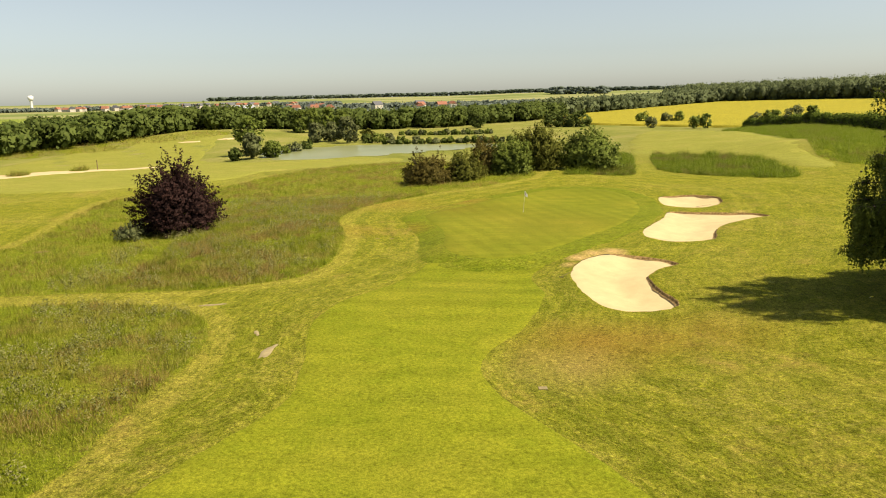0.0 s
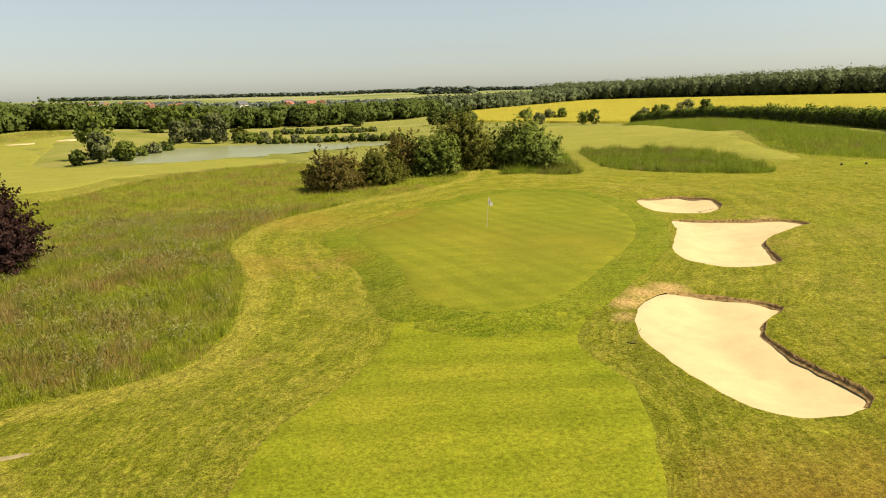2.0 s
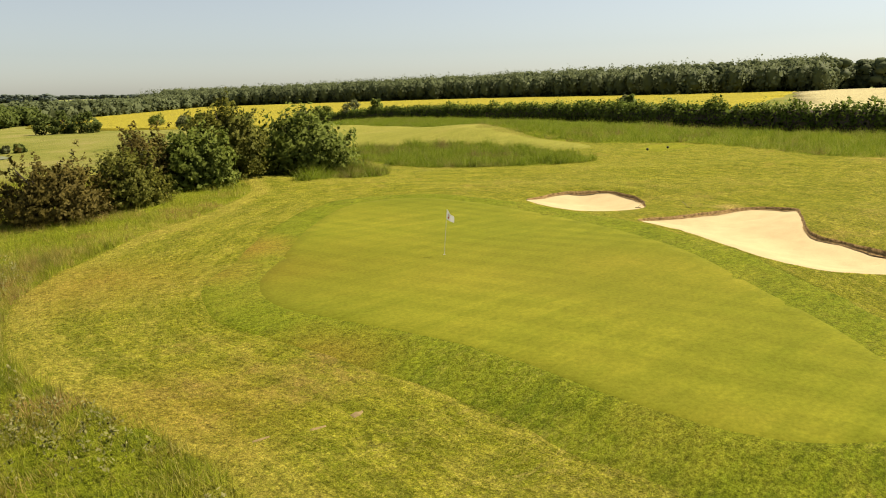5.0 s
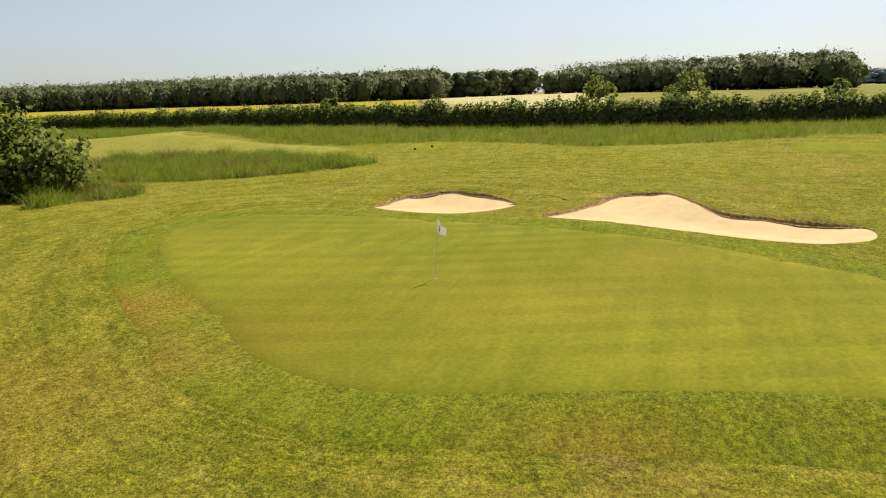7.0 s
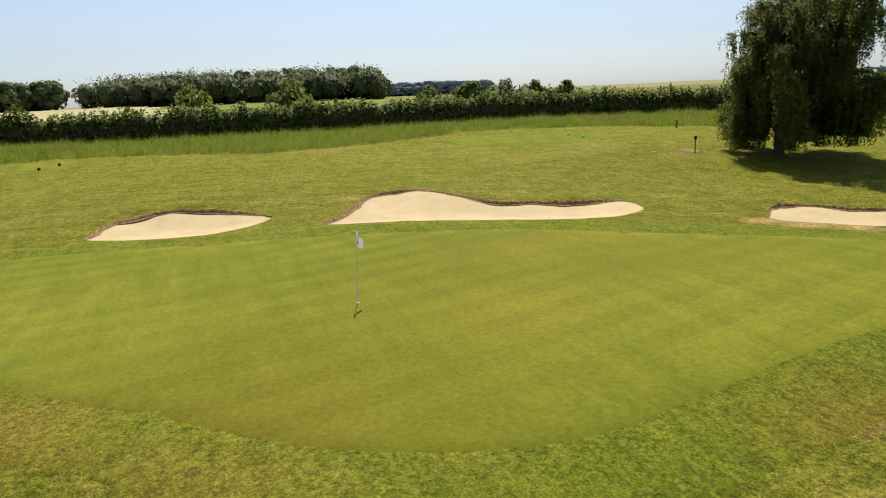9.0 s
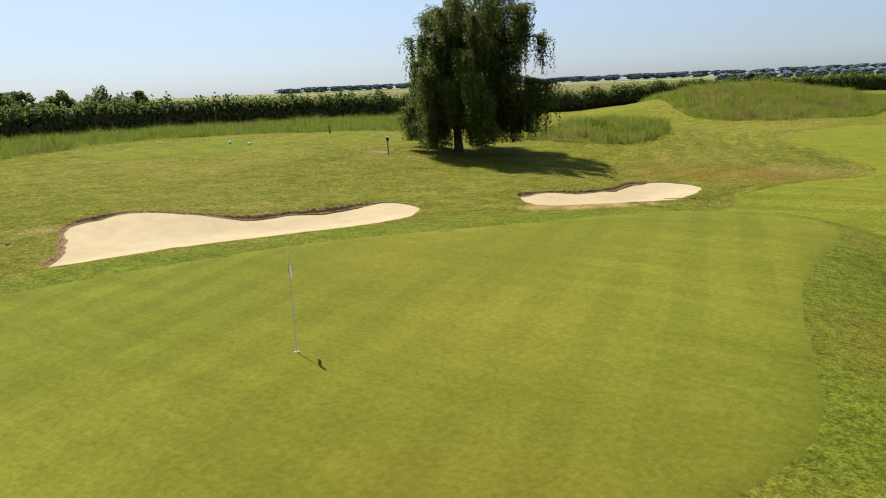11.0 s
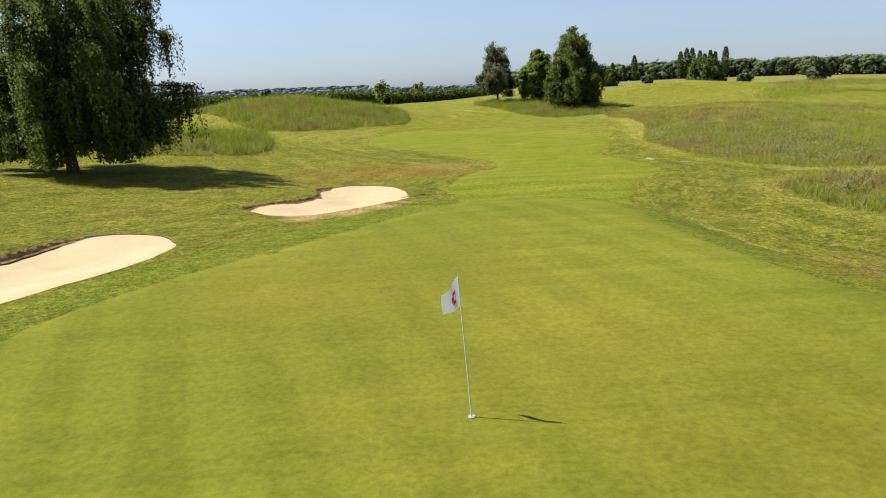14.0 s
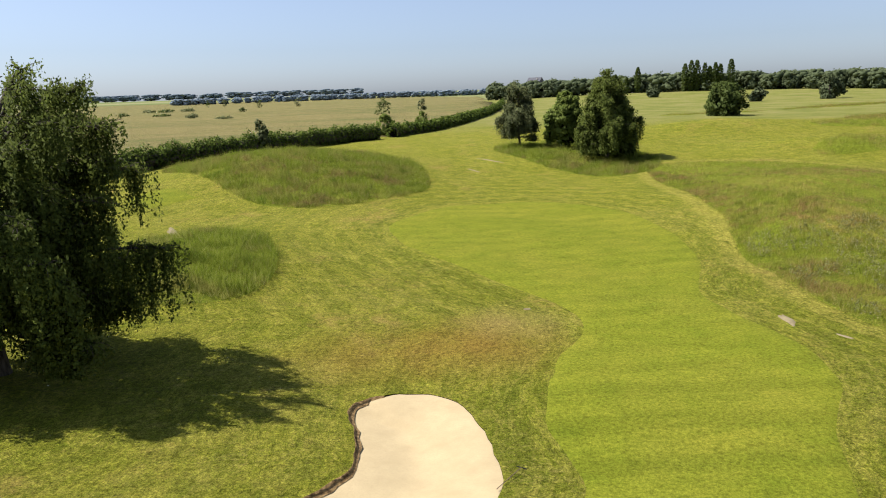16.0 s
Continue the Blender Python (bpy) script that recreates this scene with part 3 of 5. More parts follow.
gc = np.empty(len(ground.data.vertices) * 3, np.float32)
ground.data.vertices.foreach_get("co", gc)
gc = gc.reshape(-1, 3)
near = np.hypot(gc[:, 0], gc[:, 1] - 40) < 260
laps = np.full(len(gc), 100.0, np.float32)
laps[near] = -np.maximum(edge_distance(GREEN, gc[near, 0], gc[near, 1]), edge_distance(FAIRWAY, gc[near, 0], gc[near, 1]))
ground.data.attributes.new("lap", "FLOAT", "POINT").data.foreach_set("value", laps)
ground.data.materials.append(SEMI)
tagged(ground, "dry yellow-green mown grass of a golf course", "ground", "", "structure")

sheet("fairway", bent(FAIRWAY, 0.15, 2, 3), 0.75, 0.03, FAIR, "bright green mown fairway leading to the green", "fairway")
fringe = sheet("fringe", bent(grown(GREEN, 2.1), 0.3, 2.5, 4), 0.75, 0.04, FRINGE, "dark green fringe of longer grass round the putting green", "fringe")
sheet("putting_green", GREEN, 0.75, 0.06, PUTT, "smooth close-mown olive putting green with faint mowing stripes", "green")


def bunker(poly, label, deep):
    """Sand sunk below the turf, with an eroded soil lip on its high side."""
    cx, cy = poly.mean(0)
    z0 = gz(cx, cy)
    top = thing("sand_bunker", cx, cy, z0, label, "bunker", "bunkers beside the green")
    n = len(poly)
    high = high_side(poly)

    def sunk(x, y):
        near = np.argmin((np.asarray(x)[:, None] - poly[:, 0]) ** 2 + (np.asarray(y)[:, None] - poly[:, 1]) ** 2, 1)
        d = edge_distance(poly, x, y)
        return ground_z(x, y) - 0.03 - 0.31 * high[near] * (1 - 0.7 * ease(0, 3.5, d)) - deep * ease(0, 2.5, d)

    s = sheet("sand", poly, 0.5, 0.0, SAND, "pale cream raked sand", "sand", height=sunk)
    for key in ("category", "kind"):
        if key in s:
            del s[key]
    s.data.transform(Matrix.Translation((-cx, -cy, -z0)))
    s.parent = top
    zt, zb = ground_z(poly[:, 0], poly[:, 1]) - 0.10 * high, sunk(poly[:, 0], poly[:, 1])
    rag = np.array([0.11 * noise.noise(Vector((p[0] * 2.6, p[1] * 2.2, 5))) for p in poly])
    wide = (0.03 + 0.05 * high + np.abs(rag))[:, None]
    away = grown(poly, 1.0) - poly
    rings = [np.c_[poly + away * wide, zt - 0.03], np.c_[poly, zt + 0.012 * high + 0.4 * rag * high], np.c_[poly + away * -0.02, zt * 0.5 + zb * 0.5],
             np.c_[poly - away * (0.06 + 0.16 * high + rag)[:, None], zb - 0.02 + 0.05 * high]]
    v = np.concatenate(rings) - (cx, cy, z0)
    on = high > 0.15
    start = int(np.argmin(on))
    run = []
    for k in [(start + q) % n for q in range(n + 1)]:
        if on[k] and len(run) < n:
            run.append(k)
            continue
        if len(run) > 4:
            i = np.array(run[:-1])
            j = np.array(run[1:])
            f = np.concatenate([np.stack([q * n + i, q * n + j, (q + 1) * n + j, (q + 1) * n + i], 1) for q in range(3)])
            used = np.unique(f)
            at = np.zeros(len(v), int)
            at[used] = np.arange(len(used))
            part("lip", (v[used], at[f]), SOIL, top, "crumbling brown earth edge")
        run = []
    return top


bunker(bunker_edges[0], "kidney-shaped sand bunker with a crumbling earth lip, near the weeping tree", 0.35)
bunker(bunker_edges[1], "large two-lobed sand bunker with a dark eroded back edge", 0.35)
bunker(bunker_edges[2], "small oval sand bunker at the far end of the green", 0.3)


# ---- flagstick ----
def flagstick(x, y):
    z = gz(x, y) + 0.06
    top = thing("flagstick", x, y, z, "thin white flagstick with a white flag in the hole", "flagstick")
    part("pole", tube([(0, 0, -0.1), (0.035, -0.03, 0.6), (0.085, -0.07, 1.4), (0.13, -0.11, 2.13)], [0.011, 0.010, 0.008, 0.007], 10), plain("pole_paint", (0.75, 0.75, 0.72), 0.35), top, "slim off-white pole")
    n, m = 14, 10
    u, w = np.meshgrid(np.linspace(0, 1, n), np.linspace(0, 1, m))
    fx, fy = 0.23, -0.20
    k = 0.07 * np.sin(u * 6 + 1.0 + w * 1.5) * u
    drop = 0.34 * u
    z = 2.12 - drop - w * (0.44 - 0.14 * u)
    v = np.stack([0.061 * z + u * fx + k * 0.4, -0.051 * z + u * fy - k * 0.9, z], -1).reshape(-1, 3)
    i, j = np.meshgrid(np.arange(n - 1), np.arange(m - 1))
    a = (j * n + i).ravel()
    f = np.stack([a, a + 1, a + 1 + n, a + n], 1)
    cloth = leaf_material("flag_cloth", (0.78, 0.78, 0.76), (0.82, 0.82, 0.80), 0.55)
    flag = part("flag", (v, f), cloth, top, "white cloth flag hanging in folds")
    red = plain("flag_red", (0.55, 0.02, 0.03), 0.8)
    g = v.reshape(m, n, 3)
    side = np.cross((fx, fy, 0), (0, 0, 1))
    side = side / np.linalg.norm(side) * 0.006
    patches = []
    for r0, r1, c0, c1 in ((3, 5, 3, 6), (4, 7, 5, 7), (6, 8, 3, 6)):
        for s in (-1, 1):
            q = g[r0:r1, c0:c1 + 1].reshape(-1, 3) + s * side
            w_ = c1 + 1 - c0
            h_ = r1 - r0
            ii, jj = np.meshgrid(np.arange(w_ - 1), np.arange(h_ - 1))
            b0 = (jj * w_ + ii).ravel()
            patches.append((q, np.stack([b0, b0 + 1, b0 + 1 + w_, b0 + w_], 1)))
    part("emblem", joined(patches), red, flag, "small red emblem")
    bm = bmesh.new()
    bmesh.ops.create_cone(bm, cap_ends=True, segments=20, radius1=0.058, radius2=0.054, depth=0.02)
    bmesh.ops.translate(bm, vec=(0, 0, 0.004), verts=bm.verts)
    part("cup", bm, plain("cup_white", (0.4, 0.4, 0.38), 0.4), top, "white rim of the hole")
    return top


flagstick(8.0, 68.7)


# ---- foliage ----
def leaf_cards(p, size, r, up=0.3, long=1.6, droop=0.0, out=None):
    """A diamond leaf or leaf clump at each point, turned more or less outwards."""
    n = len(p)
    nrm = r.normal(size=(n, 3)) * 0.75 + (0, 0, up)
    if out is not None:
        nrm += 0.9 * out / (np.linalg.norm(out, axis=1)[:, None] + 1e-9)
    nrm /= np.linalg.norm(nrm, axis=1)[:, None]
    t = np.cross(nrm, r.normal(size=(n, 3)))
    t[:, 2] -= droop
    t /= np.linalg.norm(t, axis=1)[:, None] + 1e-9
    w = np.cross(nrm, t)
    s = (size * r.uniform(0.6, 1.4, n))[:, None]
    v = np.stack([p - t * s * long * 0.5, p - w * s * 0.5 + t * s * 0.1, p + t * s * long * 0.5, p + w * s * 0.5 + t * s * 0.1], 1).reshape(-1, 3)
    return v, np.arange(4 * n).reshape(-1, 4)


def blob_points(blobs, n, r, shell=0.55, fly=0.16):
    """Points in the outer part of many small ellipsoids."""
    b = np.array(blobs, float)
    w = (b[:, 3] * b[:, 4] * b[:, 5]) ** (2 / 3)
    k = r.choice(len(b), n, p=w / w.sum())
    d = r.normal(size=(n, 3))
    d /= np.linalg.norm(d, axis=1)[:, None]
    rad = 1 - shell * r.random(n) ** 1.6 + fly * np.abs(r.normal(size=n)) * r.random(n)
    return b[k, :3] + d * rad[:, None] * b[k, 3:], d


def crown_blobs(r, width, base, height, count, bulge=0.45, size=0.24, lean=(0, 0)):
    """Lobes over an egg-shaped crown between base and height, each broken into smaller ones."""
    out = []
    mid = base + bulge * (height - base)
    for _ in range(count):
        a, h = r.uniform(0, 2 * np.pi), r.random() ** 0.85
        z = base + h * (height - base)
        s = (z - mid) / (height - mid) if z > mid else (mid - z) / (mid - base + 0.01) * 0.7
        q = size * width * r.uniform(0.45, 1.0)
        rad = max(0.0, width / 2 * math.sqrt(max(0.02, 1 - s * s)) - 0.6 * q) * r.uniform(0.45, 1.06)
        c = np.array((rad * math.cos(a) + lean[0] * h, rad * math.sin(a) + lean[1] * h, min(z, height - q * 0.7)))
        out.append((*c, q * 0.8, q * 0.8, q * 0.7))
        for _ in range(7):
            d = r.normal(size=3)
            d /= np.linalg.norm(d)
            g = q * r.uniform(0.25, 0.5)
            p = c + d * (q * 0.8, q * 0.8, q * 0.75)
            out.append((p[0], p[1], max(p[2], base + 0.1), g, g, g * 0.85))
    return out


def limbs(r, blobs, trunk_top, radius, many):
    pieces = []
    for b in blobs[: 8 * many : 8]:
        start = np.array(trunk_top) * r.uniform(0.35, 0.95)
        end = np.array(b[:3])
        bend = (start + end) / 2 + (0, 0, 0.25 * np.linalg.norm(end - start) * r.uniform(0.0, 0.6))
        pieces.append(tube([start, bend, end], [radius * 0.5, radius * 0.3, radius * 0.08], 6))
    return pieces


def inner_points(r, n):
    """Points and directions inside a unit ball, for the dense inside of a crown."""
    d = r.normal(size=(n, 3))
    d /= np.linalg.norm(d, axis=1)[:, None]
    return d * r.uniform(0.45, 1.0, (n, 1)) ** 0.5, d


def tree(name, x, y, label, category, width, height, base, leaves, size, leaf, trunk, seed, lobes=26, group="", bulge=0.45, lobe=0.24, sink=0.0, lean=(0, 0), up=0.8):
    r = np.random.default_rng(seed)
    top = thing(name, x, y, gz(x, y) - sink, label, category, group)
    blobs = crown_blobs(r, width, base, height, lobes, bulge, lobe, lean)
    tip = (lean[0] * 0.6, lean[1] * 0.6, height * 0.72)
    stem = [tube([(0, 0, -0.3), (0.02, 0.01, height * 0.15), (lean[0] * 0.2, lean[1] * 0.2, height * 0.4), tip], [trunk * 1.25, trunk, trunk * 0.7, trunk * 0.2], 10)]
    part("trunk", joined(stem + limbs(r, blobs, tip, trunk, 14)), BARK, top, "brown bark")
    pts, d = blob_points(blobs, leaves, r)
    away = pts - (lean[0] * 0.5, lean[1] * 0.5, base + 0.4 * (height - base))
    d = d + away / (np.linalg.norm(away, axis=1)[:, None] + 1e-6)
    q, qd = inner_points(r, max(60, leaves // 12))
    q = q * (0.40 * width, 0.40 * width, 0.44 * (height - base)) + (lean[0] * 0.5, lean[1] * 0.5, base + 0.45 * (height - base))
    part("crown", (*joined([leaf_cards(pts, size, r, up * 0.5, out=d), leaf_cards(q, max(2 * size, 0.09 * width), r, 0.2, 1.3, out=qd)]), np.concatenate([puffed(d, r), puffed(qd, r)])), leaf, top)
    return top


def shoot_bush(name, x, y, label, category, width, height, shoots, leaf, material_, seed, group="", spike=0.28, peak=0.25, cone=0.0, upward=0.45):
    """A bush of leafy shoots that fan out from its stems and break its outline."""
    r = np.random.default_rng(seed)
    top = thing(name, x, y, gz(x, y), label, category, group)
    stem = []
    for k in range(9):
        a = 2 * np.pi * k / 9 + r.uniform(-0.3, 0.3)
        end = np.array([math.cos(a) * width * 0.28, math.sin(a) * width * 0.28, height * r.uniform(0.5, 0.85)])
        stem.append(tube([(0.1 * math.cos(a), 0.1 * math.sin(a), -0.2), end * (0.4, 0.4, 0.5), end], [0.09, 0.06, 0.015], 6))
    part("trunk", joined(stem), BARK, top, "several thin stems")
    pts = []
    for _ in range(shoots):
        d = r.normal(size=3)
        d[2] = abs(d[2]) if r.random() < 0.86 else -0.3 * abs(d[2])
        d /= np.linalg.norm(d)
        a = math.atan2(d[1], d[0])
        bulge = 1 + 0.16 * math.sin(3 * a + seed) + 0.10 * math.sin(5 * a + 2 * seed) + 0.12 * math.sin(7 * d[2] + seed)
        out = np.array([width / 2 * (1 - cone * max(d[2], 0)), width / 2 * (1 - cone * max(d[2], 0)), height * (0.78 + peak * r.random() ** 2)]) * bulge
        inner = d * out * r.uniform(0.35, 0.86) + (0, 0, height * 0.10)
        way = d + r.normal(size=3) * 0.35 + (0, 0, upward)
        way /= np.linalg.norm(way)
        long = spike * height * r.uniform(0.4, 1.0)
        n = int(long / (0.36 * leaf)) + 2
        s = np.linspace(0, 1, n)[:, None]
        pts.append(inner + way * long * s - (0, 0, 0.12) * s * s + r.normal(size=(n, 3)) * leaf * 0.55)
    pts = np.concatenate(pts)
    pts = pts[pts[:, 2] > 0.05]
    part("crown", (*leaf_cards(pts, leaf, r, 0.3, 1.6, out=pts - (0, 0, 0.3 * height)), puffed(pts - (0, 0, 0.35 * height), r)), material_, top)
    return top


shoot_bush("copper_beech", -24.2, 64.3, "bushy copper beech with dark purple leaves in tall grass", "tree", 8.8, 6.9, 2000, 0.13, BEECH_LEAF, 11, spike=0.20, peak=0.30, cone=0.55, upward=0.08)
shoot_bush("shrub", -27.6, 61.5, "low grey-green shrub in the tall grass", "shrub", 3.2, 1.6, 220, 0.12, GREY_LEAF, 12)
shoot_bush("hawthorn_bush", -1.8, 95.2, "dense rounded hawthorn bush with brown-tinged leaves", "bush", 7.6, 4.3, 1300, 0.14, RUST_LEAF, 13, "bushes behind the green", 0.2)
shoot_bush("hawthorn_bush", 3.2, 96.6, "dense rounded hawthorn bush with dark green leaves", "bush", 5.8, 4.0, 950, 0.14, DARK_LEAF, 14, "bushes behind the green", 0.2)
shoot_bush("hawthorn_bush", 6.4, 101.6, "dark hawthorn bush with a ragged top", "bush", 5.4, 5.2, 1000, 0.15, RUST_LEAF, 15, "bushes behind the green", 0.2)
shoot_bush("cherry_bush", 10.0, 100.6, "light green bush with upright leafy shoots", "bush", 6.0, 5.0, 700, 0.2, BRIGHT_LEAF, 16, "bushes behind the green", 0.3)
shoot_bush("hawthorn_tree", 14.2, 104.0, "tall dark hawthorn tree with small leaves", "tree", 7.0, 7.2, 1500, 0.17, DARK_LEAF, 17, "bushes behind the green", 0.2)
shoot_bush("cherry_bush", 21.6, 103.4, "broad bright green bush with large leaves", "bush", 9.0, 5.9, 950, 0.26, BRIGHT_LEAF, 18, "bushes behind the green", 0.3)


def weeping_tree(name, x, y, label, width, height, limbs_n, shoots, seed, lean=(0, 0), low=0.5, trunk=0.32, leaf=0.10, material=None, group="", peaked=False):
    """A trunk with arching limbs and curtains of hanging shoots."""
    r = np.random.default_rng(seed)
    k = height / 13.0
    top = thing(name, x, y, gz(x, y), label, "tree", group)
    stem = [tube([(0, 0, -0.3), (0, 0, 0.4 * k), (0.1, 0, 2.2 * k), (lean[0] * 0.3 + 0.2, lean[1] * 0.3, 5 * k), (lean[0] * 0.6, lean[1] * 0.6, 9 * k), (lean[0], lean[1], height - 0.8)],
                 [trunk * 1.4, trunk * 1.05, trunk * 0.9, trunk * 0.7, trunk * 0.4, 0.03], 12)]
    leaves = []
    for m in range(limbs_n):
        up = (m + 0.5) / limbs_n
        a, h = 2.4 * m + r.normal() * 0.3, height * (0.13 + 0.75 * up)
        full = math.sqrt(max(0.0, 1 - ((up - 0.36) / 0.72) ** 2))
        if peaked:
            full = max(0.05, 1 - abs(up - 0.3) / 0.78) ** 0.75
        reach = width / 2 * full * r.uniform(0.62, 1.0) * (1 + 0.10 * math.sin(2 * a + seed))
        rise = height * (0.05 + 0.16 * up) * r.uniform(0.6, 1.2)
        s = np.linspace(0, 1, 8)
        arch = np.sin(s * (2.5 - 0.8 * up))
        line = np.stack([np.cos(a) * reach * s + lean[0] * (h / height + 0.5 * s), np.sin(a) * reach * s + lean[1] * (h / height + 0.5 * s), h + rise * arch], 1)
        line[1:, :2] += np.cumsum(r.normal(size=(7, 2)) * 0.12 * k, 0)
        stem.append(tube(line, np.linspace(0.30 * trunk, 0.03, 8), 6))
        floor_z = low * (1 + 1.6 * max(0.0, math.sin(2.5 * a + seed)) + r.uniform(0, 0.8))
        for _ in range(int(shoots / limbs_n * (0.45 + 0.9 * full))):
            q = 1 - 0.72 * r.random() ** 1.3
            start = np.array([np.interp(q, s, line[:, c]) for c in range(3)])
            b0 = a + r.normal() * 1.0
            long = r.uniform(0.5, 1.7) * k * (1.1 - 0.4 * q)
            u = np.linspace(0.1, 1, 5)[:, None]
            twig = start + np.array([math.cos(b0), math.sin(b0), r.uniform(0.0, 0.5 + 0.6 * up)]) * long * u - np.array([0, 0, 0.7 - 0.3 * up]) * long * u * u
            stem.append(tube(twig[[0, 2, 4]], [0.02, 0.013, 0.005], 4))
            for p in twig:
                drop = r.uniform(0.15, 1.0) ** 1.7 * (5.2 - 3.6 * up) * k
                n = max(3, int(drop / (0.6 * leaf)))
                z = np.linspace(-0.1, drop, n)
                bend = np.outer(np.linspace(0, 1, n) ** 1.5, r.normal(size=2) * 0.14 * k)
                shoot = np.c_[p[0] + bend[:, 0], p[1] + bend[:, 1], p[2] - z] + r.normal(size=(n, 3)) * 0.8 * leaf
                leaves.append(shoot[(shoot[:, 2] > floor_z) & ((np.hypot(shoot[:, 0], shoot[:, 1]) > 0.12 * width) | (shoot[:, 2] > 0.17 * height))])
    part("trunk", joined(stem), BARK, top, "dark furrowed trunk with arching limbs")
    pts = np.concatenate(leaves)
    part("crown", (*leaf_cards(pts, leaf, r, 0.2, 1.9, 0.7, pts * (1, 1, 0.3)), puffed(pts - (lean[0] * 0.5, lean[1] * 0.5, 0.4 * height), r, 0.5, 0.6)), material or WILLOW_LEAF, top, "hanging curtains of small dark green leaves")
    return top


weeping_tree("weeping_birch", 27.5, 35.5, "large weeping birch with branches hanging almost to the grass", 11.4, 10.9, 58, 1700, 21, (-0.8, -1.1), leaf=0.085, low=0.4)
weeping_tree("birch_tree", -11.0, -52.5, "slender grey-green birch tree with an airy crown", 7.4, 9.6, 38, 560, 22, (0.3, 0), 0.8, 0.2, 0.15, GREY_LEAF, "trees beside the fairway", True)
tree("broadleaf_tree", -17.5, -47.5, "dark green broadleaf tree with low branches", "tree", 7.0, 8.8, 0.2, 14000, 0.30, BRIGHT_LEAF, 0.22, 23, 22, "trees beside the fairway", lobe=0.2)
weeping_tree("birch_tree", -21.3, -38.2, "tall drooping birch tree with a ragged top", 12.0, 11.2, 50, 900, 24, (0.2, 0), 0.35, 0.26, 0.17, WILLOW_LEAF, "trees beside the fairway", True)
tree("round_tree", -88.5, -139.5, "dense dark green dome-shaped tree on open grass", "tree", 12.0, 9.4, 0.0, 9000, 0.45, WOOD_LEAF, 0.3, 25, 40)
tree("round_tree", -118, -330, "rounded small tree on open grass", "tree", 11, 9, 0.0, 3000, 0.8, WOOD_LEAF, 0.3, 27, 24)


def hedge(name, line, tall, wide, per_metre, size, label, seed):
    """A thick uneven row of leaves along a line."""
    r = np.random.default_rng(seed)
    p = np.array(line, float)
    seg = np.linalg.norm(np.diff(p, axis=0), axis=1)
    s = np.r_[0, np.cumsum(seg)]
    n = int(s[-1] * per_metre)
    at = r.uniform(0, s[-1], n)
    x, y = np.interp(at, s, p[:, 0]), np.interp(at, s, p[:, 1])
    k = np.clip(np.searchsorted(s, at) - 1, 0, len(seg) - 1)
    d = np.diff(p, axis=0)[k] / seg[k][:, None]
    top = np.array([tall * (0.9 + 0.35 * noise.noise(Vector((u * 0.35, seed, 0))) + 0.18 * noise.noise(Vector((u * 1.3, seed, 3)))) for u in at])
    a = r.uniform(0, np.pi, n)
    rad = 1 - 0.3 * r.random(n) ** 2 + 0.08 * r.normal(size=n)
    off, z = np.cos(a) * wide / 2 * rad, np.maximum(np.sin(a), 0) ** 0.55 * top * rad
    z = np.where(r.random(n) < 0.35, r.random(n) * top * 0.8, z)
    px, py = x - d[:, 1] * off, y + d[:, 0] * off
    v, f = leaf_cards(np.c_[px, py, ground_z(px, py) + z], size, r, 0.3, out=np.c_[px - x, py - y, z - 0.4 * top])
    ob = new(name, mesh_np(name, v, f, puffed(np.c_[px - x, py - y, z - 0.5 * top], r, 0.5, 0.6)))
    ob.data.materials.append(HEDGE_LEAF)
    # the dense core of twigs
    core = tube(np.c_[p, ground_z(p[:, 0], p[:, 1]) + tall * 0.36], [tall * 0.36] * len(p), 8)
    inner = new("twig_core", mesh_np("twig_core", *core))
    inner.data.materials.append(BARK)
    inner.parent = ob
    return tagged(ob, label, "hedge")


HEDGE = [(112, 262), (109, 225), (104, 173), (95, 130), (82, 105), (75, 82), (74, 58), (75, 32), (71, 10), (63, -15), (51, -38), (44, -51), (30, -72), (9, -99)]
hedge("hedge", rounded(HEDGE + HEDGE[::-1], 4)[: 4 * 13], 3.5, 3.0, 310, 0.27, "long dense dark green field hedge with uneven top", 31)
hedge("hedge", [(9.4, -98.5), (-2, -122), (-14, -160), (-30, -220), (-46, -290), (-60, -360)], 3.0, 3.0, 60, 0.5, "distant green field hedge beyond the trees", 32)


